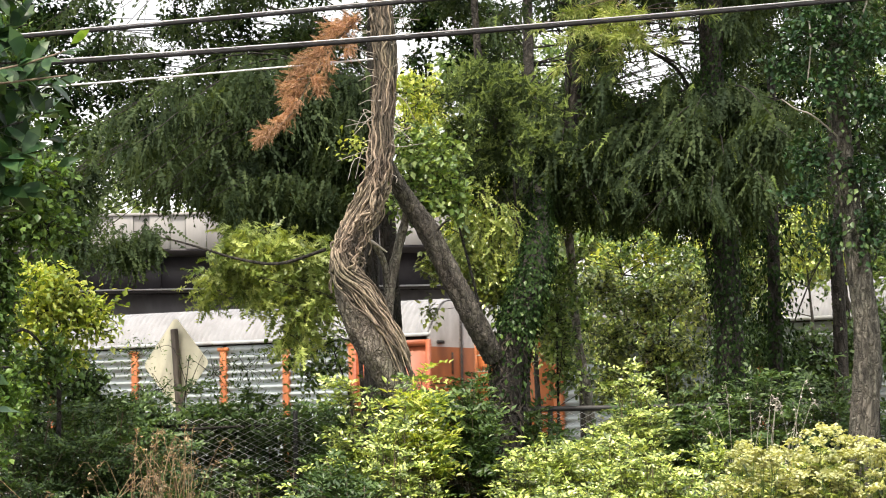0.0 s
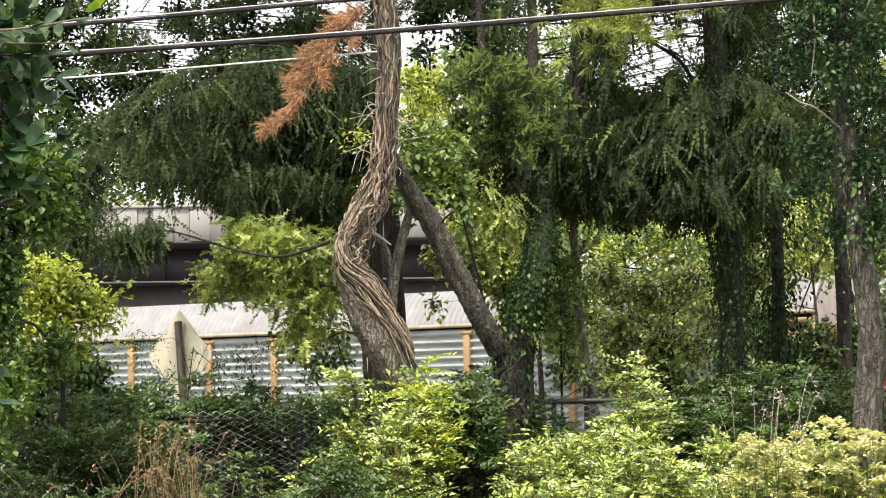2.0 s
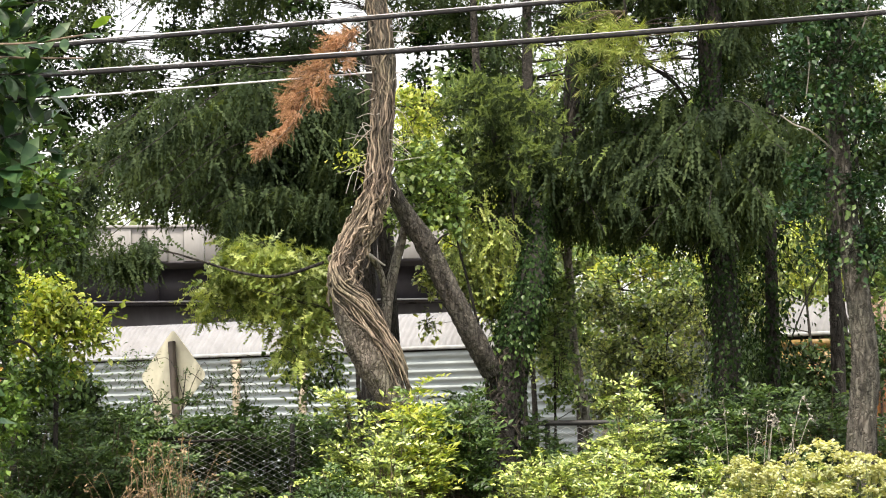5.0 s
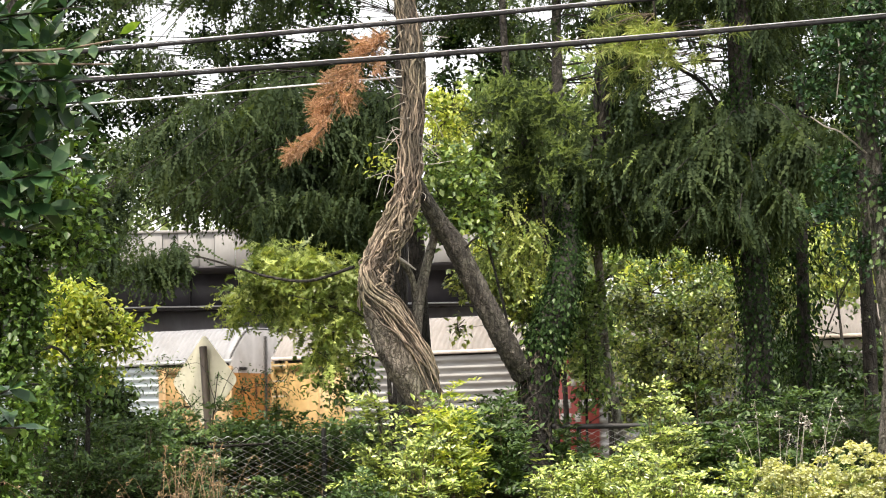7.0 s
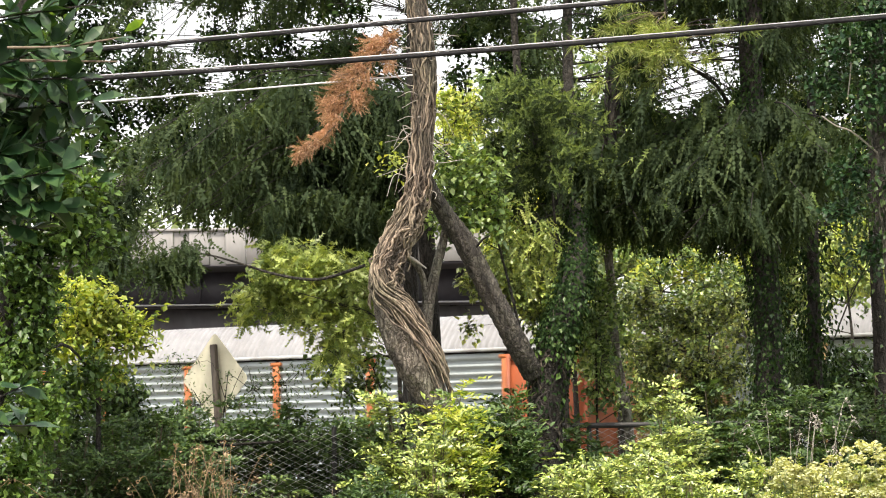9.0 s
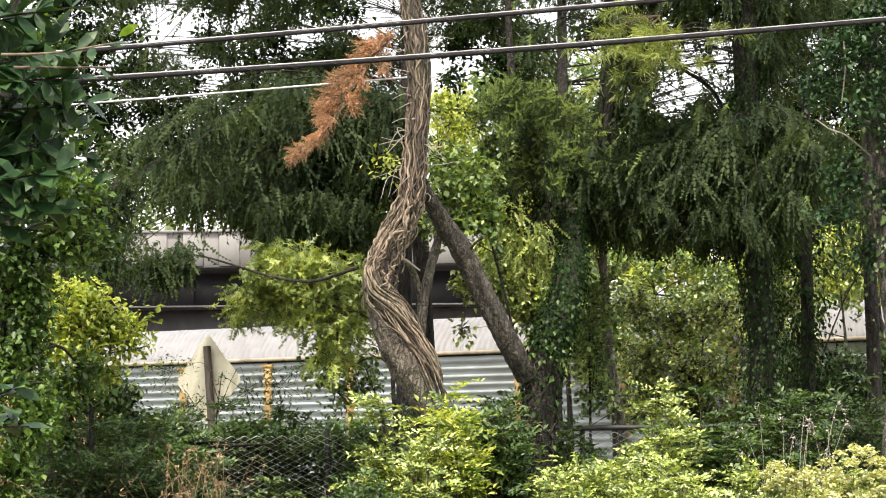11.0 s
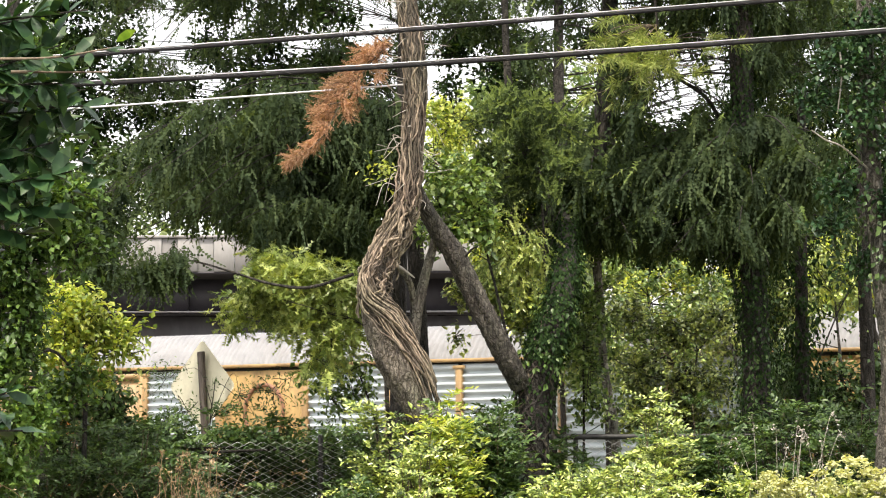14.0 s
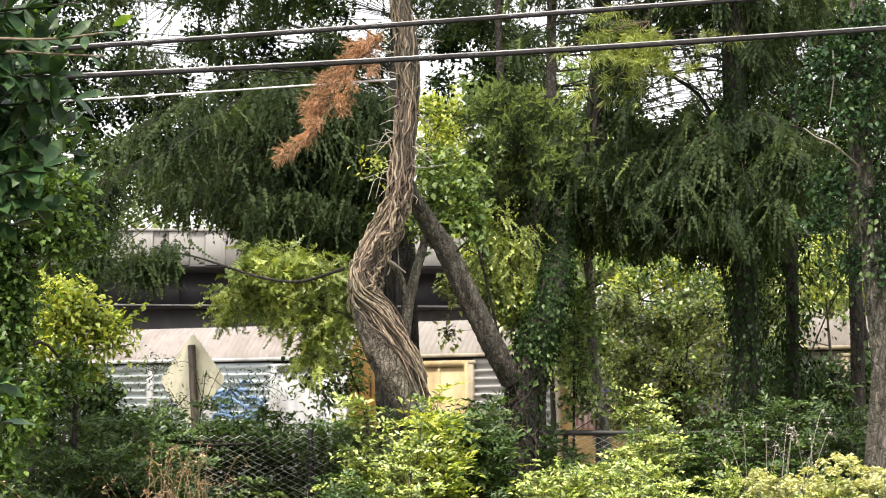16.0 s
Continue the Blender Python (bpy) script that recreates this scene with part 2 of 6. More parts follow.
def box(x0, x1, y0, y1, z0, z1, bevel=0.0):
    """A box; with a bevel its long edges are cut."""
    if not bevel:
        V = [(x, y, z) for x in (x0, x1) for y in (y0, y1) for z in (z0, z1)]
        F = [(0, 1, 3, 2), (4, 6, 7, 5), (0, 4, 5, 1), (2, 3, 7, 6), (0, 2, 6, 4), (1, 5, 7, 3)]
        return np.array(V, float), np.array(F)
    bm = bmesh.new()
    bmesh.ops.create_cube(bm, size=1)
    for v in bm.verts:
        v.co = Vector(((x0 + x1) / 2 + v.co.x * (x1 - x0), (y0 + y1) / 2 + v.co.y * (y1 - y0), (z0 + z1) / 2 + v.co.z * (z1 - z0)))
    bmesh.ops.bevel(bm, geom=bm.edges[:], offset=bevel, segments=1, affect="EDGES")
    bmesh.ops.triangulate(bm, faces=bm.faces[:])
    V = np.array([v.co[:] for v in bm.verts])
    F = np.array([[v.index for v in f.verts] for f in bm.faces])
    bm.free()
    return V, F


def curve(points, n):
    """Points along a smooth curve (Catmull-Rom) through the given ones."""
    p = np.array(points, float)
    p = np.vstack([2 * p[0] - p[1], p, 2 * p[-1] - p[-2]])
    u = np.linspace(0, len(p) - 3 - 1e-6, n)
    i = u.astype(int)
    t = (u - i)[:, None]
    a, b, c, d = p[i], p[i + 1], p[i + 2], p[i + 3]
    return 0.5 * (2 * b + (c - a) * t + (2 * a - 5 * b + 4 * c - d) * t**2 + (3 * b - a - 3 * c + d) * t**3)


def frames_along(p):
    d = np.gradient(p, axis=0)
    d /= np.linalg.norm(d, axis=1)[:, None] + 1e-9
    ref = np.where(np.abs(d[:, 2:3]) > 0.95, [[0.0, 1.0, 0.0]], [[0.0, 0.0, 1.0]]) if len(p) < 4 else np.tile([[0.13, 0.98, 0.1]], (len(p), 1))
    s = np.cross(d, ref)
    s /= np.linalg.norm(s, axis=1)[:, None] + 1e-9
    return d, s, np.cross(s, d)


def tube(points, radii, sides=8, rough=0.0, caps=True):
    """A tapered tube along points; rough makes its skin uneven."""
    p = np.asarray(points, float)
    r = np.interp(np.linspace(0, 1, len(p)), np.linspace(0, 1, len(np.atleast_1d(radii))), np.atleast_1d(radii))
    d, s, u = frames_along(p)
    a = np.linspace(0, 2 * np.pi, sides, endpoint=False)
    rr = r[:, None] * np.ones((1, sides))
    if rough:
        k = rng.normal(size=(len(p) + 12, sides))
        k = sum(k[i:i + len(p)] for i in range(12)) / 3.5 + 0.5 * rng.normal(size=(len(p), sides))
        rr *= 1 + rough * k
    V = p[:, None] + rr[..., None] * (np.cos(a)[None, :, None] * s[:, None] + np.sin(a)[None, :, None] * u[:, None])
    n, m = len(p), sides
    i, j = np.meshgrid(np.arange(n - 1), np.arange(m), indexing="ij")
    F = np.stack([i * m + j, i * m + (j + 1) % m, (i + 1) * m + (j + 1) % m, (i + 1) * m + j], -1).reshape(-1, 4)
    return V.reshape(-1, 3), F


def leaves(p, d, n, size, width=0.3, fold=0.1, curl=0.12):
    """Folded leaves: base points p, directions d, upper sides n, lengths."""
    p, d, n = (np.asarray(x, float) for x in (p, d, n))
    size = np.broadcast_to(np.asarray(size, float), len(p))[:, None]
    d = d / (np.linalg.norm(d, axis=1)[:, None] + 1e-9)
    s = np.cross(n, d)
    s /= np.linalg.norm(s, axis=1)[:, None] + 1e-9
    u = np.cross(d, s)
    mid = p + d * size * 0.45
    V = np.stack([p, mid - s * size * width + u * size * fold, p + d * size - u * size * curl, mid + s * size * width + u * size * fold], 1)
    k = np.arange(len(p))[:, None, None] * 4
    F = (k + np.array([[0, 1, 2], [0, 2, 3]])[None]).reshape(-1, 3)
    return V.reshape(-1, 3), F


def wander(n, amount):
    """A slow, smooth random drift."""
    t = np.linspace(0, 1, n)
    return amount * sum(rng.normal() / k**0.7 * np.sin(2 * np.pi * (k * t * rng.uniform(0.7, 1.3) + rng.uniform())) for k in (1, 2, 4, 7))


def unit(n):
    v = rng.normal(size=(n, 3))
    return v / np.linalg.norm(v, axis=1)[:, None]


def ground_z(x, y):
    """Level by the road and the trees, falling to the railway."""
    t = np.clip((np.asarray(y, float) - 33) / 10, 0, 1)
    return -1.15 * t * t * (3 - 2 * t)


def thing(name, label, category, group="", kind="", at=(0, 0, 0)):
    ob = new(name)
    ob.location = at
    return tagged(ob, label, category, group, kind)


# ---------------------------------------------------------------- ground and railway
def build_ground():
    ys = np.concatenate([np.linspace(-60, 30, 10), np.linspace(32, 44, 13), np.array([60, 100, 200, 600, 2500.0])])
    xs = np.concatenate([np.array([-2000.0, -500, -150]), np.linspace(-60, 60, 31), np.array([150.0, 500, 2000])])
    X, Y = np.meshgrid(xs, ys)
    V = np.stack([X, Y, ground_z(X, Y)], -1).reshape(-1, 3)
    n = len(xs)
    i, j = np.meshgrid(np.arange(len(ys) - 1), np.arange(n - 1), indexing="ij")
    F = np.stack([i * n + j, i * n + j + 1, (i + 1) * n + j + 1, (i + 1) * n + j], -1).reshape(-1, 4)
    ob = put("ground", [(V, F)], M["ground"], smooth=True)
    tagged(ob, "bare earth with weeds, falling gently to the railway", "ground", kind="structure")


TRACK_TURN, TRACK_Y, RAIL_Z = radians(31), 64.76, -0.67


def on_track(s, off=0.0, z=RAIL_Z):
    """The pose at s metres along the track; off runs away from the road."""
    c, k = math.cos(TRACK_TURN), math.sin(TRACK_TURN)
    return pose(s * c + off * k, TRACK_Y - s * k + off * c, z, 0, 0, -math.degrees(TRACK_TURN))


def build_track():
    bed = put("ballast_bed", [(np.array([(x, y, z) for x in (-260, 90) for y, z in ((-3.4, -0.5), (-1.9, -0.16), (1.9, -0.16), (3.4, -0.5))], float), np.array([(0, 4, 5, 1), (1, 5, 6, 2), (2, 6, 7, 3)]))], M["ballast"])
    bed.matrix_basis = on_track(0)
    tagged(bed, "grey crushed stone bed of the railway", "ballast", kind="structure")
    for off in (-0.72, 0.72):
        r = put("rail", [box(-260, 90, off - 0.035, off + 0.035, -0.06, 0), box(-260, 90, off - 0.07, off + 0.07, -0.16, -0.13), box(-260, 90, off - 0.012, off + 0.012, -0.13, -0.06)], M["steel_rail"])
        r.matrix_basis = on_track(0)
        tagged(r, "rusty steel rail with a worn bright top", "rail", "rails of the railway", "structure")


# ---------------------------------------------------------------- overpass
def build_overpass():
    """A road bridge behind the railway: precast parapet panels over a dark plate girder."""
    Y = 84.0
    x0, x1 = -17.0, 2.6
    top, deck, low = 9.28, 8.05, 6.79
    b = thing("overpass", "road overpass with pale concrete parapet panels above a dark steel girder", "bridge", at=(0, Y, 0))
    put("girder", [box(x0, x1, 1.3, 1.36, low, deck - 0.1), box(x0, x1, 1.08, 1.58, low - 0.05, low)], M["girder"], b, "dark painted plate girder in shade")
    stiff = mesh_from("stiffener", [box(-0.015, 0.015, 1.12, 1.3, low, deck - 0.12)], M["girder"])
    for x in np.arange(x0 + 0.8, x1, 3.4):
        share("stiffener", stiff, b, pose(x, 0, 0))
    # concrete slab in the girder's near-black, which stands for shade on its edge
    put("deck", [box(x0, x1, -0.06, 9.0, deck - 0.02, deck + 0.06)], M["girder"], b, "edge of the overhanging deck slab, shade put in as girder black")
    put("conduit", [tube([(x0, 1.0, low + 0.05), (x1, 1.0, low + 0.02)], [0.03], 8)], M["pipe"], b, "pale conduit along the girder")
    put("far_girder", [box(x0, x1, 8.4, 8.5, low, deck - 0.12)], M["girder"], b)
    # wall added to fill the dark space below; its colour carries the shade
    put("abutment_shaded", [box(x0, x1, 2.2, 3.0, -1.3, low - 0.06)], M["abutment_shaded"], b, "abutment wall added under the bridge, shade put in as dark colour")
    wide = mesh_from("parapet_panel", [box(-0.34, 0.34, -0.1, 0.08, 0, top - deck - 0.1, 0.015)], M["concrete_pale"])
    slim = mesh_from("parapet_bay", [box(-0.255, 0.255, -0.05, 0.08, 0, top - deck - 0.1, 0.012)], M["concrete"])
    put("coping", [box(x0, x1, -0.15, 0.13, top - deck - 0.1 + deck + 0.06, top + 0.06, 0.02)], M["concrete_pale"], b, "pale coping along the parapet")
    x, k = x0 + 0.4, 0
    while x < x1 - 0.9:
        share("parapet_panel", wide, b, pose(x, 0, deck + 0.06), M["concrete_pale"])
        share("parapet_bay", slim, b, pose(x + 0.61, 0, deck + 0.06), M["concrete"] if k % 2 else M["concrete_pale"])
        x, k = x + 1.22, k + 1


# ---------------------------------------------------------------- train
CAR_PITCH, CAR_LEN, HALF = 28.85, 27.53, 1.52
EAVE, CROWN, FLOOR = 4.97, 5.8, 1.15
POSTS = (2.35, 4.4, 6.4, 9.35, 12.28, 15.2, 17.3, 19.9, 22.7, 25.18)
END = 2.35


def car_meshes():
    me = {}
    # roof: bent sheet with ribs across
    prof = [(-HALF + 0.03, EAVE - 0.02), (-HALF + 0.08, EAVE + 0.12), (-1.1, EAVE + 0.5), (-0.88, EAVE + 0.71), (-0.72, CROWN - 0.04), (-0.5, CROWN), (0.5, CROWN), (0.72, CROWN - 0.04), (0.88, EAVE + 0.71), (1.1, EAVE + 0.5), (HALF - 0.08, EAVE + 0.12), (HALF - 0.03, EAVE - 0.02)]
    prof = np.array(prof)
    nrm = np.gradient(prof, axis=0)
    nrm = np.stack([-nrm[:, 1], nrm[:, 0]], 1)
    nrm /= np.linalg.norm(nrm, axis=1)[:, None]
    xs, lift, x = [], [], -CAR_LEN
    while x < -0.2:
        for dx, h in ((0, 0.0), (0.07, 0.0), (0.085, 0.075), (0.15, 0.075)):
            xs.append(x + dx)
            lift.append(h)
        x += 0.17
    xs.append(0.0)
    lift.append(0.0)
    V = np.array([[(a, p[0] + q[0] * h, p[1] + q[1] * h) for p, q in zip(prof, nrm)] for a, h in zip(xs, lift)])
    n, m = V.shape[:2]
    i, j = np.meshgrid(np.arange(n - 1), np.arange(m - 1), indexing="ij")
    F = np.stack([i * m + j, (i + 1) * m + j, (i + 1) * m + j + 1, i * m + j + 1], -1).reshape(-1, 4)
    me["roof"] = mesh_from("roof", [(V.reshape(-1, 3), F)], M["roof_white"])
    me["eave"] = mesh_from("eave", [box(-CAR_LEN, 0, -HALF - 0.07, -HALF + 0.05, EAVE - 0.08, EAVE + 0.01, 0.02)], M["pale"])
    # side panels with level corrugations, one for each width between posts
    z, zs, ys = FLOOR + 0.25, [], []
    while z < EAVE - 0.2:
        for dz, y in ((0, 0.03), (0.08, 0.03), (0.11, -0.05), (0.17, -0.05)):
            zs.append(z + dz)
            ys.append(y)
        z += 0.2
    zs.append(EAVE - 0.12)
    ys.append(0)
    k = np.arange(len(zs) - 1)[:, None] * 2
    for w in sorted({round(q - p, 2) for p, q in zip(POSTS, POSTS[1:])}):
        V = np.array([[(a, -HALF + 0.09 + y, z) for a in (0.06, w - 0.06)] for y, z in zip(ys, zs)]).reshape(-1, 3)
        me["flat", w] = mesh_from("side_panel", [box(0.06, w - 0.06, -HALF + 0.035, -HALF + 0.08, FLOOR + 0.25, EAVE - 0.16, 0.008), box(0.06, 0.14, -HALF + 0.01, -HALF + 0.035, FLOOR + 0.25, EAVE - 0.16), box(w - 0.14, w - 0.06, -HALF + 0.01, -HALF + 0.035, FLOOR + 0.25, EAVE - 0.16)], M["yellow"])
        me["panel", w] = mesh_from("side_panel", [(V, k + np.array([[0, 1, 3, 2]]))], M["panel_steel"])
    me["post"] = mesh_from("post", [box(-0.095, 0.095, -HALF - 0.03, -HALF + 0.1, FLOOR, EAVE - 0.26, 0.02), box(-0.17, 0.17, -HALF - 0.035, -HALF + 0.1, EAVE - 0.26, EAVE - 0.16, 0.02)], M["orange"])
    fr = 0.1
    me["end_panel"] = mesh_from("end_panel", [
        box(0, END - 0.05, -HALF + 0.02, -HALF + 0.08, FLOOR, EAVE - 0.16),
        box(0, fr, -HALF - 0.04, -HALF + 0.02, FLOOR, EAVE - 0.16), box(END - 0.05 - fr, END - 0.05, -HALF - 0.04, -HALF + 0.02, FLOOR, EAVE - 0.16),
        box(fr, END - 0.05 - fr, -HALF - 0.04, -HALF + 0.02, EAVE - 0.32, EAVE - 0.16), box(END * 0.6, END * 0.6 + 0.06, -HALF - 0.02, -HALF + 0.02, FLOOR, EAVE - 0.32)], M["orange"])
    # end doors: gabled sheet, upper and lower paint
    def gable(z0, z1):
        pts = [(y, z) for y, z in [(-HALF, EAVE)] + [tuple(p) for p in prof[1:-1]] + [(HALF, EAVE)]]
        if z1 <= EAVE:
            pts = [(-HALF, z1), (HALF, z1)]
        pts = [(HALF, z0)] + pts[::-1] + [(-HALF, z0)]
        k = len(pts)
        V = np.array([(0.0, y, z) for y, z in pts] + [(-0.08, y, z) for y, z in pts])
        return [(V, np.array([list(range(k))])), (V, np.array([(i, i + k, (i + 1) % k + k, (i + 1) % k) for i in range(k)]))]
    split = EAVE - 0.34
    me["door_upper"] = mesh_from("end_door_upper", gable(split, CROWN), M["white"])
    me["door_lower"] = mesh_from("end_door_lower", gable(FLOOR, split), M["orange"])
    me["seam"] = mesh_from("door_seam", [box(0.0, 0.05, -0.045, 0.045, FLOOR, CROWN - 0.16, 0.01)], M["dark_gap"])
    arc = np.stack([np.full(len(prof), 0.0), prof[:, 0], prof[:, 1] + 0.02], 1)
    me["trim"] = mesh_from("roof_trim", [tube(arc, [0.035], 6)], M["dark_gap"])
    me["slot"] = mesh_from("door_slot", [box(0, 0.03, -0.03, 0.03, -0.28, 0.28, 0.01)], M["dark_gap"])
    me["hinge"] = mesh_from("door_hinge", [box(0, 0.06, -0.16, 0.16, -0.04, 0.04, 0.01)], M["dark_gap"])
    me["stile"] = mesh_from("ladder_rail", [box(-0.02, 0.02, -HALF - 0.16, -HALF - 0.11, FLOOR - 0.2, EAVE - 0.1, 0.005)], M["ochre"])
    me["rung"] = mesh_from("rung", [box(0, 0.46, -0.018, 0.018, -0.018, 0.018, 0.005)], M["beige"])
    me["core"] = mesh_from("deck_frame", [box(-CAR_LEN + 0.1, -0.1, -HALF + 0.16, HALF - 0.16, FLOOR - 0.1, EAVE + 0.12), box(-CAR_LEN + 0.02, -0.02, -HALF + 0.02, HALF - 0.02, FLOOR - 0.35, FLOOR, 0.03)], M["under"])
    a = np.linspace(0, 2 * np.pi, 20, endpoint=False)
    def disc(y0, y1, r):
        V = np.array([(r * math.cos(t), y, r * math.sin(t)) for y in (y0, y1) for t in a])
        return [(V, np.array([list(range(20))])), (V, np.array([list(range(39, 19, -1))])), (V, np.array([(i, (i + 1) % 20, (i + 1) % 20 + 20, i + 20) for i in range(20)]))]
    me["wheel"] = mesh_from("wheel", disc(-0.79, -0.66, 0.42) + disc(-0.66, -0.63, 0.45), M["steel_rail"])
    me["bogie"] = mesh_from("bogie_frame", [box(-1.3, 1.3, s * 0.95 - 0.08, s * 0.95 + 0.08, 0.35, 0.65, 0.04) for s in (-1, 1)] + [box(-0.25, 0.25, -1, 1, 0.35, 0.8, 0.04)], M["under"])
    me["coupler"] = mesh_from("coupler", [box(-0.05, 0.66, -0.12, 0.12, 0.75, 1.0, 0.03)], M["under"])
    return me


def railcar(me, label, roof, eave, posts, front, rear, upper, lower, steel, ladder, special=()):
    """An enclosed car carrier; its leading end is at x = 0, the rest behind it."""
    car = thing("railcar", label, "railcar", "railcars of the freight train")
    I = Matrix.Identity(4)
    flip = pose(-CAR_LEN, 0, 0, 0, 0, 180)
    share("deck_frame", me["core"], car, I)
    share("roof", me["roof"], car, I, M[roof])
    specials = {k: (c, g) for k, c, g in special}
    for side in (I, flip):
        share("eave", me["eave"], car, side, M[eave])
        for k, (p, q) in enumerate(zip(POSTS, POSTS[1:])):
            w = round(q - p, 2)
            c, g = specials.get(k, (steel, None)) if side is I else (steel, None)
            panel = share("side_panel", me["panel" if c.startswith("panel") else "flat", w], car, side @ pose(-q, 0, 0), M[c])
            if g:
                graffiti(panel, w, g)
        for x in POSTS:
            share("post", me["post"], car, side @ pose(-x, 0, 0), M[posts])
    share("end_panel", me["end_panel"], car, pose(-END + 0.05, 0, 0), M[front])
    share("end_panel", me["end_panel"], car, pose(-CAR_LEN, 0, 0), M[rear])
    share("end_panel", me["end_panel"], car, flip @ pose(-END + 0.05, 0, 0), M[rear])
    share("end_panel", me["end_panel"], car, flip @ pose(-CAR_LEN, 0, 0), M[front])
    for side in (I, flip):
        share("end_door_upper", me["door_upper"], car, side, M[upper])
        low = share("end_door_lower", me["door_lower"], car, side, M[lower])
        share("door_seam", me["seam"], car, side)
        for z in (2.0, 3.4, EAVE - 0.22):
            share("door_hinge", me["hinge"], car, side @ pose(0, -1.05, z))
        share("roof_trim", me["trim"], car, side @ pose(-0.05, 0, 0))
        share("door_slot", me["slot"], low, pose(0.002, -0.45, EAVE - 0.75))
        share("coupler", me["coupler"], car, side)
        lad = [share("ladder_rail", me["stile"], car, side @ pose(-CAR_LEN + x, 0, 0), M[ladder]) for x in (0.1, 0.56)]
        for z in np.arange(FLOOR, EAVE - 0.2, 0.4):
            share("rung", me["rung"], lad[0], pose(0, -HALF - 0.135, z))
        bogie = share("bogie_frame", me["bogie"], car, side @ pose(-3.0, 0, 0))
        for x in (-0.9, 0.9):
            share("wheel", me["wheel"], bogie, pose(x, 0, 0.45))
            share("wheel", me["wheel"], bogie, pose(x, 0, 0.45, 0, 0, 180))
    return car


def graffiti(panel, w, kind):
    """Sprayed shapes on a panel, a hand's breadth proud of the corrugations at most."""
    y = -HALF + 0.025
    if kind == "lettering":
        put("painted_sheet", [box(0.06, w - 0.55, y + 0.002, y + 0.012, FLOOR + 0.4, EAVE - 0.3)], M["red"], panel, "red painted sheet")
        rows = [box(x, x + (0.15 if (i + j) % 3 else 0.1), y - 0.006, y, EAVE - drop - 0.11, EAVE - drop + 0.11) for j, (drop, n) in enumerate(((0.88, 9), (1.42, 8), (1.76, 6))) for i in range(n) for x in (0.22 + 0.06 * j + 0.21 * i,) if i != 4 + j]
        for bar in rows:
            put("letter_bar", [bar], M["white"], panel)
    if kind == "outline":
        c = EAVE - 1.0
        rows = [box(0.3, 0.42, y - 0.006, y, c - 0.5, c + 0.35), box(0.42, 1.2, y - 0.006, y, c + 0.23, c + 0.35), box(0.42, 1.2, y - 0.006, y, c - 0.5, c - 0.38), box(1.2, 1.32, y - 0.006, y, c - 0.5, c + 0.1), box(1.5, 1.62, y - 0.006, y, c - 0.4, c + 0.35), box(1.62, 2.2, y - 0.006, y, c + 0.23, c + 0.35)]
        put("spray_paint", rows, M["black"], panel, "black sprayed outline")
    if kind == "ring":
        a = np.linspace(0, 2 * np.pi, 29)
        put("spray_paint", [tube(np.stack([1.5 + 0.62 * np.cos(a), np.full(29, y), EAVE - 1.25 + 0.72 * np.sin(a)], 1), [0.06], 5)], M["brown"], panel, "brown sprayed ring")
    if kind == "shield":
        top, x0, x1 = EAVE - 0.42, 0.42, 1.6
        w2 = x1 - x0
        ring = [(-0.02, -0.62), (-0.06, -0.36), (0.0, -0.26), (-0.02, -0.08), (0.12, -0.1), (0.26, -0.03), (0.5, 0.06), (0.74, -0.03), (0.88, -0.1), (1.02, -0.08), (1.0, -0.26), (1.06, -0.36), (1.02, -0.62)]
        V = np.array([(x0 + w2 * p, yy, top + q) for yy in (y - 0.006, y) for p, q in ring])
        k = len(ring)
        put("emblem", [(V, np.array([list(range(k))])), (V, np.array([(i, (i + 1) % k, (i + 1) % k + k, i + k) for i in range(k)]))], M["navy"], panel, "navy blue top of a shield emblem")
        for bar in [box(x0 + 0.06 + 0.157 * i, x0 + 0.06 + 0.157 * i + 0.09, y - 0.006, y, top - 1.7 + 0.1 * abs(i - 3), top - 0.63) for i in range(7)]:
            put("emblem_stripe", [bar], M["dusty_red"], panel)
        put("emblem_field", [box(x0 + 0.04, x1 - 0.04, y - 0.002, y + 0.004, top - 1.45, top - 0.63)], M["white"], panel, "white field of a shield emblem")
        for bar in [box(x0 + 0.12 + 0.15 * i, x0 + 0.22 + 0.15 * i, y - 0.012, y - 0.007, top - 0.26 - 0.24 * j, top - 0.12 - 0.24 * j) for j in range(2) for i in range(6)]:
            put("letter_bar", [bar], M["white"], panel)
    if kind == "blue":
        r = np.random.default_rng(3)
        chunks = []
        for k in range(16):
            x, z, s = r.uniform(0.2, w - 0.4), r.uniform(EAVE - 2.4, EAVE - 0.6), r.uniform(0.15, 0.4)
            a = np.linspace(0.3, 4.5 + r.uniform(0, 1.5), 12)
            chunks.append(tube(np.stack([x + s * np.cos(a), np.full(12, y), z + 0.6 * s * np.sin(a)], 1), [0.045], 4))
        put("spray_paint", chunks, M["blue"], panel, "blue sprayed scrawl")


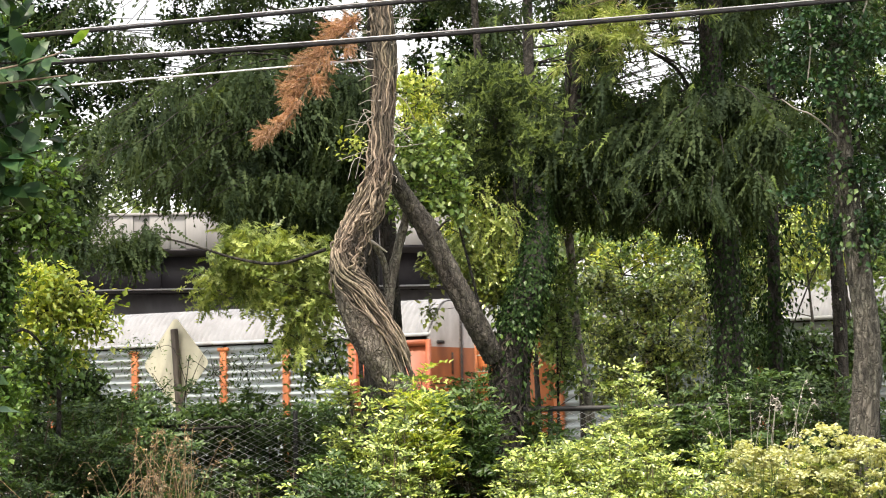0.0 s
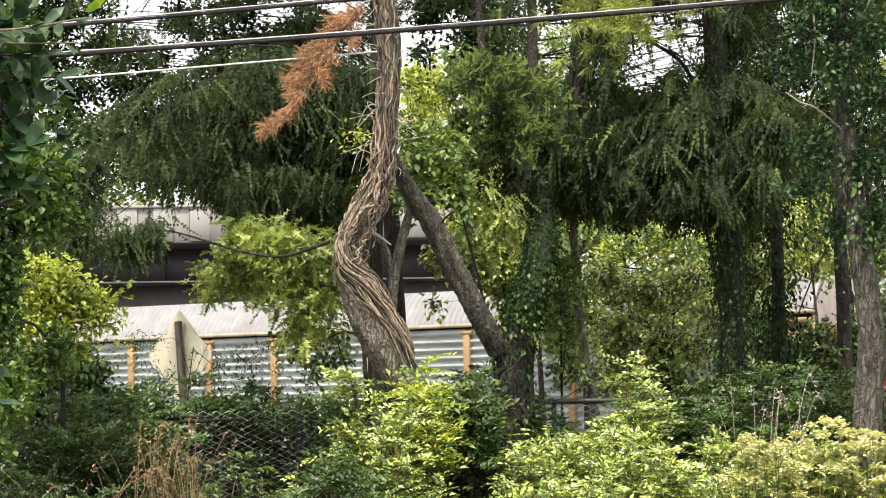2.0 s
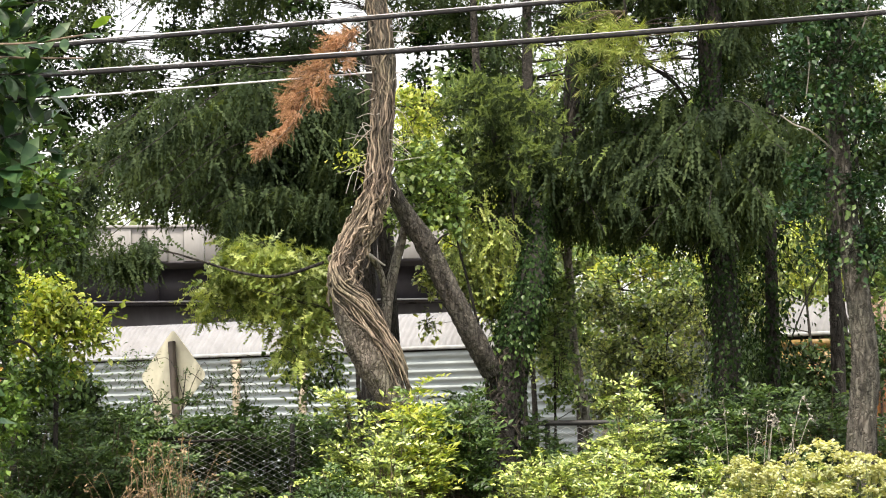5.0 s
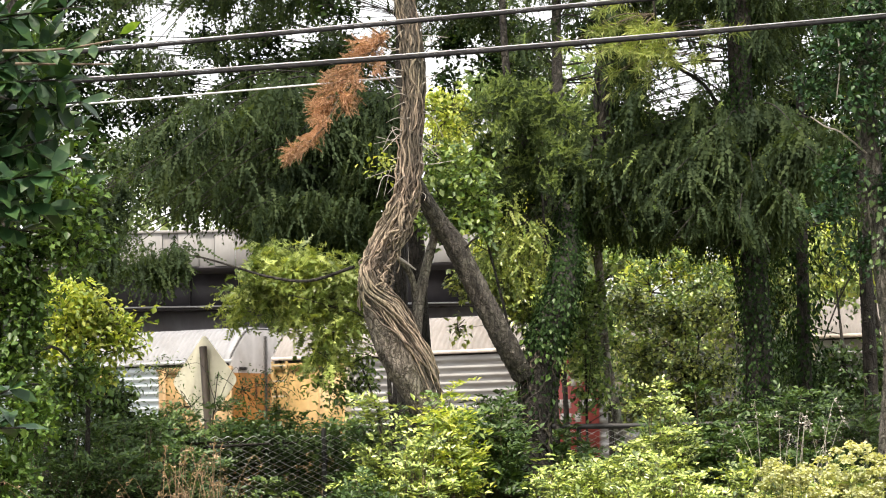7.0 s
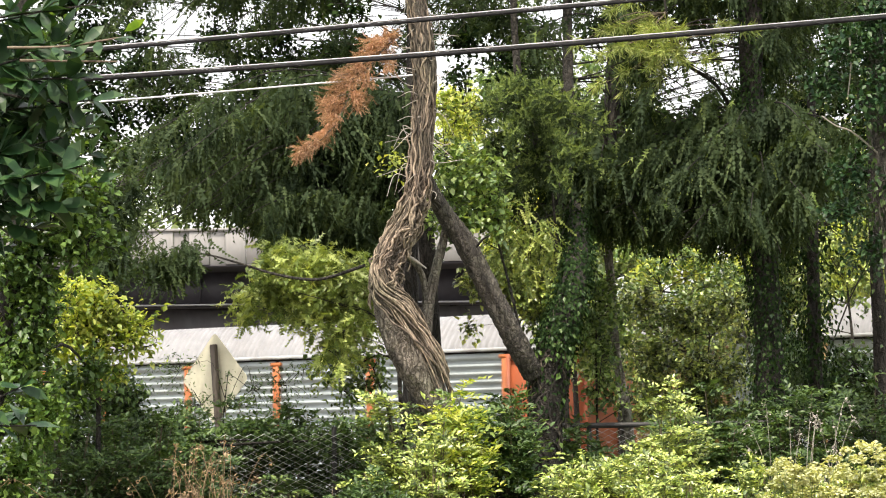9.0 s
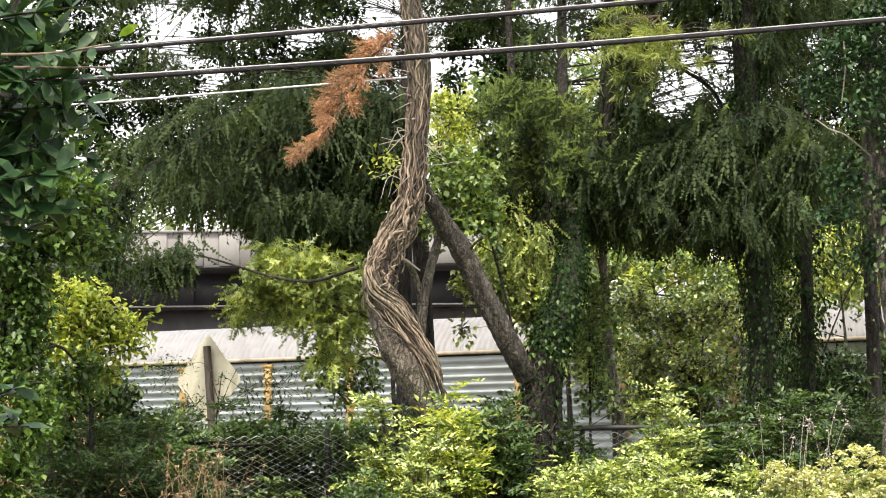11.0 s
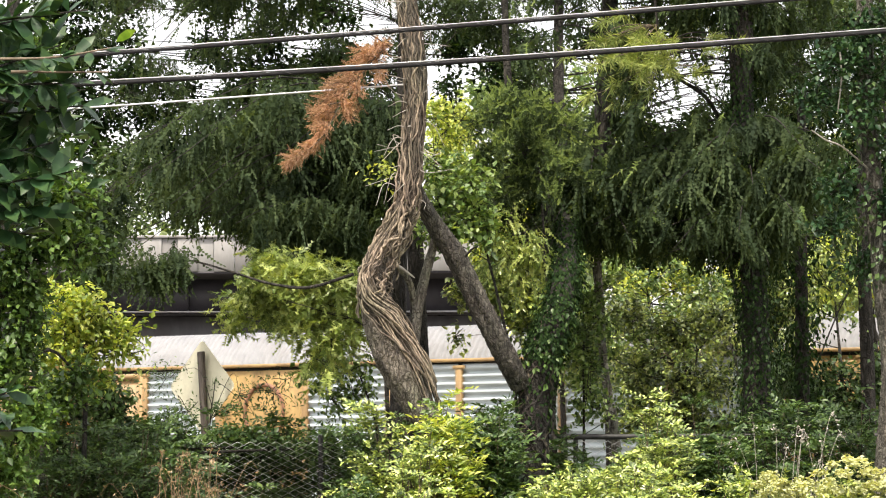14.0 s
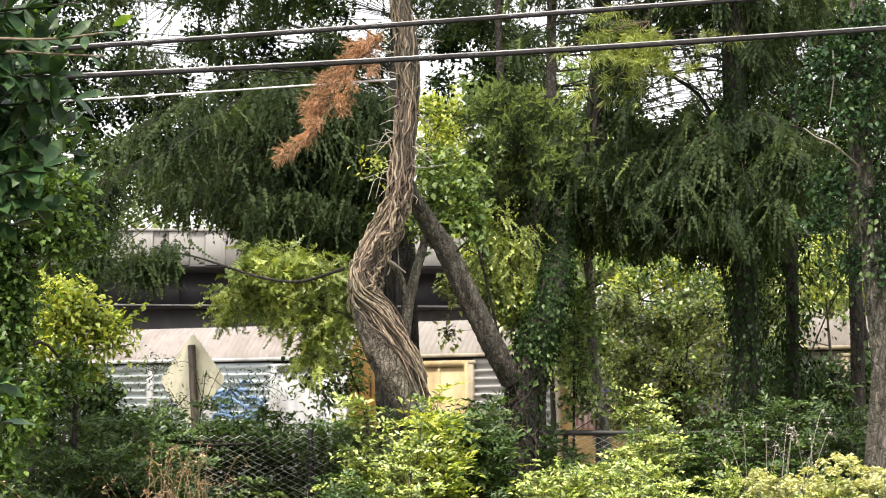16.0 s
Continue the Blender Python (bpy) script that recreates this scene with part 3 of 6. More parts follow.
CARS = [
    # label, roof, eave, posts, front, rear, upper, lower, steel, ladder, special
    ("enclosed car carrier with orange posts and bare steel panels", "roof_white", "pale", "orange", "orange", "orange", "white", "orange", "panel_steel", "orange", ()),
    ("enclosed car carrier, orange posts, steel panels, white over orange end doors", "roof_white", "pale", "orange", "red_orange", "orange", "white", "orange", "panel_steel", "orange", ()),
    ("enclosed car carrier with amber posts and ridged steel panels", "roof_white", "beige", "ochre", "ochre", "yellow", "pink_white", "amber", "panel_steel", "ochre", ()),
    ("enclosed car carrier with orange end panels and bright steel sides", "roof_white", "pale", "orange", "red_orange", "orange", "white", "orange", "panel_white", "orange", ()),
    ("enclosed car carrier with yellow and amber ends, steel sides", "roof_white", "pale", "beige", "yellow", "amber", "peach", "amber", "panel_steel", "amber", ()),
    ("dusty enclosed car carrier with one red lettered side panel", "roof_tan", "pink_white", "beige", "beige", "yellow", "white", "beige", "panel_dusty", "yellow", ((6, "panel_dusty", "lettering"),)),
    ("enclosed car carrier, ochre end panel, white over amber end doors", "roof_white", "pale", "ochre", "ochre", "yellow", "white", "amber", "panel_white", "ochre", ()),
    ("enclosed car carrier with bright orange end doors and posts", "roof_white", "pale", "orange", "red_orange", "orange", "white", "orange", "panel_steel", "beige", ()),
    ("enclosed car carrier with yellow end panels and bare steel sides", "roof_white", "beige", "yellow", "yellow", "yellow", "white", "amber", "panel_steel", "yellow", ()),
    ("weathered enclosed car carrier with a sprayed cream panel", "roof_tan", "beige", "beige", "yellow", "ochre", "white", "amber", "panel_dusty", "ochre", ((7, "cream", "outline"),)),
    ("enclosed car carrier with ochre eaves, posts and bright sides", "roof_white", "ochre", "ochre", "yellow", "ochre", "gold", "gold", "panel_white", "ochre", ((1, "yellow", None), (7, "yellow", "ring"))),
    ("dusty enclosed car carrier with beige posts and tan roof", "roof_tan", "beige", "beige", "ochre", "cream", "yellow", "amber", "panel_dusty", "yellow", ((7, "yellow", "shield"),)),
    ("enclosed car carrier with yellow end doors and blue sprayed side", "roof_pink", "pale", "pale", "pale", "pale", "gold", "gold", "panel_steel", "pale", ((0, "panel_white", "blue"), (3, "panel_white", "blue"))),
]


def build_train():
    me = car_meshes()
    return [railcar(me, *c) for c in CARS]


# ---------------------------------------------------------------- plants
def foliage(name, parts, parent, material, label=""):
    return put(name, parts, material, parent, label)


def bush(name, label, x, y, rx, ry, height, stems, per, size, material, z0=None, lean=(0, 0), spread=1.0, width=0.22, category="bush", upright=0.5, twig="twig", start=0.25):
    """A shrub: arching stems from one root, each set with leaves."""
    z0 = float(ground_z(x, y)) if z0 is None else z0
    ob = thing(name, label, category, at=(x, y, z0))
    tubes, P, D, N = [], [], [], []
    pairs = 9
    for k in range(stems):
        a, r = rng.uniform(0, 2 * np.pi), math.sqrt(rng.uniform(0, 1))
        h = height * rng.uniform(0.55, 1.0) * (1 - 0.35 * r * r)
        tip = np.array([rx * r * math.cos(a) + lean[0], ry * r * math.sin(a) + lean[1], h])
        root = np.array([tip[0] * 0.35, tip[1] * 0.35, 0.0])
        mid = root * 0.5 + tip * 0.5 + np.array([0, 0, h * 0.12]) + rng.normal(size=3) * 0.06
        c = curve([root, mid, tip, tip + np.array([tip[0] * 0.12, tip[1] * 0.12, -0.08 * spread]) + rng.normal(size=3) * 0.05], 12)
        tubes.append(tube(c[::2], [0.009, 0.003], 3))
        # side shoots, each a flat drooping spray of leaves
        m = max(1, per // pairs)
        u = rng.uniform(start, 1.0, m)
        i = np.clip((u * 11).astype(int), 0, 10)
        o = c[i] + (c[i + 1] - c[i]) * rng.uniform(0, 1, (m, 1))
        ax = unit(m) * np.array([1, 1, 0.35]) + np.array([0, -0.15, 0.45 * upright * 2])
        ax /= np.linalg.norm(ax, axis=1)[:, None]
        ln = size * rng.uniform(2.2, 4.6, (m, 1)) * spread
        t = np.linspace(0.12, 1, pairs)[None, :, None]
        pts = o[:, None] + ax[:, None] * t * ln[:, None] + np.array([0, 0, -0.35]) * t**2 * ln[:, None]
        flat = np.array([0, -0.25, 1.0]) + 0.45 * unit(m)
        side = np.cross(flat, ax)
        side /= np.linalg.norm(side, axis=1)[:, None] + 1e-9
        sgn = np.where(np.arange(pairs) % 2, 1.0, -1.0)[None, :, None]
        sgn = np.where(np.arange(pairs)[None, :, None] == pairs - 1, 0.0, sgn)
        P.append(pts.reshape(-1, 3))
        D.append((ax[:, None] * 0.7 + side[:, None] * sgn + rng.normal(size=(m, pairs, 3)) * 0.18).reshape(-1, 3))
        N.append((np.repeat(flat[:, None], pairs, 1) + rng.normal(size=(m, pairs, 3)) * 0.25).reshape(-1, 3))
    P, D, n = np.concatenate(P), np.concatenate(D), np.concatenate(N)
    tagged(foliage("stemwork", tubes, ob, M[twig]), kind="stuff")
    foliage("foliage", [leaves(P, D, n, size * rng.uniform(0.6, 1.25, len(P)), width)], ob, M[material])
    return ob


def sprays(P, hang, length, leaflets=14, leaf=0.05, width=0.11, open_=0.6):
    """Shoots set round with single needles: from points P, along hang."""
    k = len(P)
    u = np.linspace(0.04, 1, leaflets)[None, :, None]
    side = np.cross(hang, unit(k))
    side /= np.linalg.norm(side, axis=1)[:, None] + 1e-9
    other = np.cross(hang, side)
    length = np.broadcast_to(length, k)[:, None, None]
    pts = P[:, None] + hang[:, None] * u * length + side[:, None] * (u**2) * length * 0.15
    a = (np.arange(leaflets) * 2.4)[None, :, None] + rng.normal(size=(k, leaflets, 1)) * 0.4
    ring = np.cos(a) * side[:, None] + np.sin(a) * other[:, None]
    d = ring * open_ * (1.1 - 0.6 * u) + hang[:, None]
    sz = leaf * (1.2 - 0.5 * u[..., 0]) * rng.uniform(0.75, 1.25, (k, leaflets))
    n = ring + rng.normal(size=(k, leaflets, 3)) * 0.3
    return leaves(pts.reshape(-1, 3), d.reshape(-1, 3), n.reshape(-1, 3), sz.reshape(-1), width, 0.03, 0.05)


def fringes(P, hang, length, wide=0.03, seg=10):
    """Hanging feathered strands, each one comb of needles on both sides of its stem."""
    k = len(P)
    u = np.linspace(0, 1, seg + 1)[None, :, None]
    side = np.cross(hang, unit(k))
    side /= np.linalg.norm(side, axis=1)[:, None] + 1e-9
    other = np.cross(hang, side)
    L = np.broadcast_to(length, k)[:, None, None]
    stem = P[:, None] + hang[:, None] * u * L + other[:, None] * (u**2) * L * rng.normal(size=(k, 1, 1)) * 0.2
    stem[:, :, 2] -= 0.1 * (u**2 * L)[..., 0]
    w = wide * (1.15 - 0.75 * u[:, :-1]) * rng.uniform(0.6, 1.3, (k, seg, 1))
    down = hang[:, None] * w * rng.uniform(0.7, 1.6, (k, seg, 1))
    tl = stem[:, :-1] + side[:, None] * w + down + other[:, None] * w * rng.normal(size=(k, seg, 1)) * 0.6
    tr = stem[:, :-1] - side[:, None] * w + down + other[:, None] * w * rng.normal(size=(k, seg, 1)) * 0.6
    V = np.concatenate([stem, tl, tr], 1)
    m = 3 * seg + 1
    i = np.arange(seg)
    F = np.concatenate([np.stack([i, i + 1, seg + 1 + i], 1), np.stack([i + 1, i, 2 * seg + 1 + i], 1)])
    F = (np.arange(k)[:, None, None] * m + F[None]).reshape(-1, 3)
    return V.reshape(-1, 3), F


def conifer(name, label, trunk, radii, reach, count, skirt, strands, material, bark="bark_dark", fan=(0, 360), low=3.6, mid=6.2, top=11.0, strand=(0.2, 0.6), leaf=0.032, fresh=0.0, flat=0.32, airy=0.35, back=0.8, ivy=0, gaps=(), above=0):
    """A drooping conifer: trunk, boughs that arch out and down, and hanging sprays. skirt: (x, lowest z) along the crown's lower edge.
    Most boughs leave the trunk between low and mid; airy is the share above."""
    base = np.array(trunk[0], float)
    ob = thing(name, label, "tree", at=tuple(base))
    c = curve(np.array(trunk, float) - base, 40)
    put("trunk", [tube(c, radii, 14, 0.06)], M[bark], ob, smooth=True)
    sx, sz = [s[0] for s in skirt], [s[1] for s in skirt]
    P, H, Ln = [], [], []
    for k in range(count + above):
        z = rng.uniform(mid, top) if rng.uniform() < airy else rng.uniform(low, mid)
        # extra boughs too high to be seen, added to shade the crown below
        if k >= count:
            z = rng.uniform(8.2, 11.8)
        i = int(np.argmin(np.abs(c[:, 2] + base[2] - z)))
        s = c[i].copy()
        s[2] = z - base[2]
        a = radians(rng.uniform(*fan))
        L = reach * rng.uniform(0.38, 1.0)
        out = np.array([math.cos(a), math.sin(a) * back, 0])
        e = s + out * L + np.array([0, 0, -0.3 * L * rng.uniform(0.3, 1.3)])
        m = (s + e) / 2 + np.array([0, 0, 0.14 * L])
        b = curve([s, m, e], 14)
        tassels = int((strands if k < count else strands * 0.6) * L / 11)
        n = tassels * 11
        u = np.clip(np.repeat(rng.uniform(0.08, 1.0, tassels), 11) + rng.normal(size=n) * 0.02, 0.05, 1.0)
        j = np.clip((u * 13).astype(int), 0, 12)
        across = np.array([-out[1], out[0], 0.0])
        p = b[j] + (b[j + 1] - b[j]) * rng.uniform(0, 1, (n, 1)) + across * (np.repeat(rng.normal(size=(tassels, 1)), 11, 0) * flat * (1.15 - u[:, None]) + rng.normal(size=(n, 1)) * 0.045) + np.array([0, 0, 1.0]) * rng.normal(size=(n, 1)) * 0.04
        h = np.array([0, 0, -1.0]) + out * 0.3 * np.repeat(rng.uniform(0, 1.4, (tassels, 1)), 11, 0) + np.repeat(rng.normal(size=(tassels, 3)), 11, 0) * 0.3 + rng.normal(size=(n, 3)) * 0.2
        h /= np.linalg.norm(h, axis=1)[:, None]
        ln = np.repeat(rng.uniform(*strand, tassels), 11) * rng.uniform(0.6, 1.1, n)
        edge = np.interp(p[:, 0] + base[0], sx, sz) + 0.13 * np.sin(p[:, 0] * 13 + 2 * np.sin(p[:, 0] * 5)) + rng.normal(size=n) * 0.06 - base[2]
        ok = p[:, 2] - ln * 0.8 > edge
        for gx0, gx1, gz0, gz1 in gaps:
            q = p + base
            ok &= ~((q[:, 0] > gx0) & (q[:, 0] < gx1) & (q[:, 2] > gz0) & (q[:, 2] - ln * 0.7 < gz1) & (rng.uniform(size=n) < 0.93))
        if k >= count:
            ok &= p[:, 2] + base[2] - ln > 7.5
        if ok.sum() < 4:
            continue
        short = b[:, 2] + 0.1 < np.interp(b[:, 0] + base[0], sx, sz) - base[2]
        keep = int(np.argmax(short)) if short.any() else 14
        if keep > 3:
            put("bough", [tube(b[:keep], [0.015, 0.004], 4)], M[bark], ob)
        P.append(p[ok])
        H.append(h[ok])
        Ln.append(ln[ok])
    P, H, Ln = np.concatenate(P), np.concatenate(H), np.concatenate(Ln)
    if ivy:
        ivy_on(ob, c, np.array(radii), 0.12, 0.86, ivy, 0.05, "leaf_ivy_shade", spread=0.1)
        ivy_on(ob, c, np.array(radii), 0.12, 0.5, ivy // 7, 0.055, "leaf_deep", spread=0.12)
    if fresh:
        f = rng.uniform(size=len(P)) < fresh
        tagged(foliage("fresh_growth", [fringes(P[f], H[f], Ln[f] * 0.7, leaf * 1.2)], ob, M["needles_fresh"], "lighter green young sprays"), "lighter green young sprays", kind="stuff")
        P, H, Ln = P[~f], H[~f], Ln[~f]
    foliage("crown", [fringes(P, H, Ln, leaf, 8)], ob, M[material])
    return ob


def clump_tree(name, label, trunk, radii, blobs, count, size, material, bark="bark_dark", width=0.34, category="tree", hang=0.2, limb_r=0.03, brush=()):
    """A broadleaved tree: trunk, limbs out to each clump, leaves in loose uneven clumps. blobs: (centre, radius)."""
    base = np.array(trunk[0], float)
    ob = thing(name, label, category, at=tuple(base))
    c = curve(np.array(trunk, float) - base, 30)
    put("trunk", [tube(c, radii, 12, 0.06)], M[bark], ob, smooth=True)
    tubes, P, D = [], [], []
    total = sum(r[0] * r[2] for _, r in blobs)
    for b, r in blobs:
        b, r = np.array(b, float) - base, np.array(r, float)
        i = int(np.argmin(np.linalg.norm(c - b, axis=1) + np.maximum(0, c[:, 2] - b[2] + 0.3) * 2))
        limb = curve([c[i], (c[i] + b) / 2 + rng.normal(size=3) * 0.15 + np.array([0, 0, 0.1]), b], 10)
        tubes.append(tube(limb, [limb_r, limb_r * 0.35], 5))
        n = max(20, int(count * r[0] * r[2] / total))
        tw = max(6, n // 22)
        dirs = unit(tw)
        ends = b + dirs * r * rng.uniform(0.55, 1.1, (tw, 1))
        for e in ends:
            s = b + (e - b) * 0.15
            q = curve([s, (s + e) / 2 + rng.normal(size=3) * 0.08, e + np.array([0, 0, -hang * 0.25])], 8)
            tubes.append(tube(q[::2], [min(0.008, limb_r), 0.003], 3))
            u = rng.uniform(0.2, 1.05, n // tw)
            i = np.clip((u * 7).astype(int), 0, 6)
            P.append(q[i] + (q[i + 1] - q[i]) * (u * 7 - i)[:, None] + rng.normal(size=(n // tw, 3)) * 0.07)
            D.append(unit(n // tw) + (e - s) / (np.linalg.norm(e - s) + 1e-6) * 0.5 + np.array([0, 0, -hang]))
    P, D = np.concatenate(P), np.concatenate(D)
    tagged(foliage("branchwork", tubes, ob, M[bark]), kind="stuff")
    if brush:
        D = D * np.array([1, 1, 0.6]) + np.array([0, -0.2, -0.1])
        D /= np.linalg.norm(D, axis=1)[:, None]
        lo, hi, wide, many = brush
        ln = rng.uniform(lo, hi, len(P))
        foliage("crown", [fringes(P, D, ln, wide, 9) for _ in range(many)], ob, M[material])
        return ob
    foliage("crown", [leaves(P, D, np.array([0, -0.15, 1.0]) + 0.6 * unit(len(P)), size * rng.uniform(0.6, 1.25, len(P)), width)], ob, M[material])
    return ob


def spruce_tree(trunk, tips):
    """A spruce: boughs that sweep out and down, set with short bottle-brush shoots, the outer ones paler."""
    base = np.array(trunk[0])
    ob = thing("spruce_tree", "spruce with pale bottle-brush tips on sweeping boughs", "tree", at=tuple(base))
    c = curve(np.array(trunk) - base, 60)
    put("trunk", [tube(c, [0.09, 0.07, 0.06, 0.05, 0.03], 14, 0.05)], M["bark_dark"], ob, smooth=True)
    for tip in tips:
        e = np.array(tip) - base
        i = int(np.argmin(np.abs(c[:, 2] - e[2] - 0.25)))
        b = curve([c[i], (c[i] + e) / 2 + np.array([0, 0, 0.16]), e], 20)
        bough = put("bough", [tube(b, [0.016, 0.005], 5)], M["bark_dark"], ob)
        for name, n, lo, mat, long in (("needle_spray", 70, 0.2, "needles", (0.12, 0.3)), ("pale_spray", 34, 0.5, "needles_spruce", (0.12, 0.26))):
            u = rng.uniform(lo, 1.0, n) * 19
            k = np.minimum(u.astype(int), 18)
            p = b[k] + (b[k + 1] - b[k]) * (u - k)[:, None] + rng.normal(size=(n, 3)) * 0.05
            h = (e - c[i]) / np.linalg.norm(e - c[i]) * 0.8 + np.array([0, -0.3, -0.55 if name == "needle_spray" else 0.25]) + rng.normal(size=(n, 3)) * 0.45
            h /= np.linalg.norm(h, axis=1)[:, None]
            tagged(put(name, [sprays(p, h, rng.uniform(*long, n), *((30, 0.042, 0.1, 0.9) if name == "needle_spray" else (60, 0.026, 0.2, 1.3)))], M[mat], bough), "paler young shoots" if mat == "needles_spruce" else "", kind="stuff")


def pine_tree(trunk, radii):
    """Long-needled pine: thin twigs, each ending in a starburst of needles."""
    base = np.array(trunk[0])
    ob = thing("pine_tree", "long-needled pine with bright fresh tufts", "tree", at=tuple(base))
    c = curve(np.array(trunk) - base, 40)
    put("trunk", [tube(c, radii, 10, 0.05)], M["bark_dark"], ob, smooth=True)
    P, D = [], []
    for k in range(52):
        x = rng.normal() * 0.31
        tip = np.array((2.07, 29.60, 6.43)) - base + np.array([x, rng.normal() * 0.3, rng.normal() * 0.32 - 0.1 * abs(x)]) if k < 46 else np.array((2.84, 29.60, 6.56)) - base + rng.normal(size=3) * np.array([0.25, 0.2, 0.15])
        i = int(np.argmin(np.linalg.norm(c - tip - np.array([0, 0, 0.1]), axis=1)))
        put("twig", [tube(curve([c[i], (c[i] + tip) / 2 + rng.normal(size=3) * 0.05, tip], 6), [0.006, 0.003], 4)], M["twig"], ob)
        n = 76
        way = (tip - c[i]) / (np.linalg.norm(tip - c[i]) + 1e-6)
        P.append(tip - way * rng.uniform(0, 0.2, (n, 1)) + rng.normal(size=(n, 3)) * 0.012)
        D.append(unit(n) * 0.75 + way * 0.6 + np.array([0, -0.1, -0.2]))
    P, D = np.concatenate(P), np.concatenate(D)
    foliage("crown", [leaves(P, D, unit(len(P)), 0.16 * rng.uniform(0.6, 1.2, len(P)), 0.022, 0.01, 0.12)], ob, M["needles_pine"])


# ---- the twisted tree, wound with vines
def build_twisted_tree():
    pts = [(0.27, 27.00, 0.95), (0.18, 27.00, 1.27), (-0.00, 27.00, 1.59), (-0.18, 27.00, 1.80), (-0.33, 27.00, 2.00), (-0.49, 27.00, 2.30), (-0.64, 27.00, 2.62), (-0.79, 27.00, 2.92), (-0.89, 27.00, 3.20), (-0.97, 27.00, 3.45), (-0.97, 27.00, 3.64), (-0.91, 27.00, 3.85), (-0.80, 27.00, 4.09), (-0.69, 27.00, 4.31), (-0.62, 27.00, 4.55), (-0.58, 27.00, 4.83), (-0.56, 27.00, 5.13), (-0.54, 27.00, 5.44), (-0.52, 27.00, 5.69), (-0.54, 27.00, 6.00), (-0.57, 27.00, 6.31), (-0.61, 27.00, 6.62), (-0.65, 27.00, 7.18), (-0.66, 27.00, 8.68)]
    size = [0.136, 0.136, 0.124, 0.124, 0.130, 0.169, 0.215, 0.215, 0.198, 0.152, 0.141, 0.130, 0.119, 0.102, 0.096, 0.096, 0.096, 0.096, 0.102, 0.102, 0.096, 0.096, 0.090, 0.068]
    base = np.array(pts[0])
    ob = thing("twisted_tree", "bent tree trunk wound with thick tan vine stems", "tree", at=tuple(base))
    last = len(pts) - 1
    c = curve(np.array(pts) - base, 330)
    u = np.linspace(0, last, 330)
    rad = np.interp(u, np.arange(last + 1), size)
    put("trunk", [tube(c, rad, 40, 0.04)], M["bark_pale"], ob, "rough grey-brown bark", smooth=True)
    d, s, w = frames_along(c)
    for k in range(166):
        # a bundle from the foot over the front of the lean, a tangle round the bend, and strands up the trunk
        n = 58
        if k < 60:
            lo, hi = rng.uniform(4.6, 6.6), rng.uniform(9.6, 14.5)
            uu = np.linspace(lo, hi, n)
            ang = np.interp(uu, [4, 5.5, 7, 8.2, 9.2, 10.2, 12, 15], [3.0, 3.15, 3.4, 3.95, 4.75, 5.3, 5.0, 4.5]) + rng.normal() * 0.36
            lift, thick, tan = rng.uniform(0.0, 0.075) * np.interp(uu, [4, 6, 8.5, 11], [1, 1, 0.8, 0.4]), rng.uniform(0.006, 0.0125), 0.6
            wob, turn = 0.014, 0.09
        elif k < 106:
            lo = rng.uniform(8.3, 12.2)
            hi = lo + rng.uniform(2.2, 5.0)
            uu = np.linspace(lo, hi, n)
            ang = rng.uniform(3.2, 6.2) + rng.choice([-1, 1]) * rng.uniform(0.2, 0.8) * np.pi * (uu - lo) / (hi - lo)
            lift, thick, tan, wob, turn = rng.uniform(0.0, 0.03), rng.uniform(0.008, 0.015), 0.7, 0.026, 0.2
        else:
            lo = rng.uniform(11.5, 18.0)
            hi = min(22.5, lo + rng.uniform(3.5, 8.0))
            uu = np.linspace(lo, hi, n)
            ang = rng.uniform(2.6, 6.8) + rng.normal() * 0.9 * (uu - lo) / (hi - lo)
            lift, thick, tan, wob, turn = rng.uniform(0.0, 0.012), rng.uniform(0.005, 0.013), 0.22, 0.012, 0.3
        ang = ang + wander(n, turn)
        cc = np.stack([np.interp(uu, u, c[:, i]) for i in range(3)], 1)
        ss = np.stack([np.interp(uu, u, s[:, i]) for i in range(3)], 1)
        ww = np.stack([np.interp(uu, u, w[:, i]) for i in range(3)], 1)
        rr = np.interp(uu, u, rad) + np.abs(wander(n, wob)) + lift + thick * 0.4
        p = cc + rr[:, None] * (np.cos(ang)[:, None] * ss + np.sin(ang)[:, None] * ww)
        put("vine_stem", [tube(p, [thick, thick * 0.9, thick * rng.uniform(0.4, 0.8)], 6, 0.05)], M["vine"] if rng.uniform() < tan else M["vine_grey"], ob, smooth=True)
    # dead twigs on the upper trunk
    for k in range(58):
        i = int(np.argmin(np.abs(u - rng.uniform(13.5, 22.0))))
        dirn = np.array([rng.choice([-1, -1, 1]) * rng.uniform(0.5, 1), rng.uniform(-0.8, 0.3), rng.uniform(-0.25, 0.4)])
        L = rng.uniform(0.12, 0.5)
        q = curve([c[i], c[i] + dirn * L * 0.5 + rng.normal(size=3) * 0.06, c[i] + dirn * L + rng.normal(size=3) * 0.1 - np.array([0, 0, 0.25 * L])], 10)
        put("dead_twig", [tube(q, [0.0055, 0.0025], 4)], M["twig_pale"], ob)
    limb = curve(np.array([(-0.57, 27.02, 4.80), (-0.46, 27.15, 4.53), (-0.31, 27.35, 4.27), (-0.09, 27.50, 3.94), (0.17, 27.60, 3.41), (0.45, 27.70, 2.87), (0.62, 27.90, 2.56)]) - base, 150)
    put("leaning_limb", [tube(limb, [0.06, 0.075, 0.1, 0.118, 0.12, 0.12, 0.118], 28, 0.05)], M["bark_limb"], ob, "straight leaning limb with dark bark", smooth=True)
    stub = curve(np.array([(0.01, 27.30, 3.94), (0.08, 27.20, 4.01), (0.15, 27.10, 4.04)]) - base, 6)
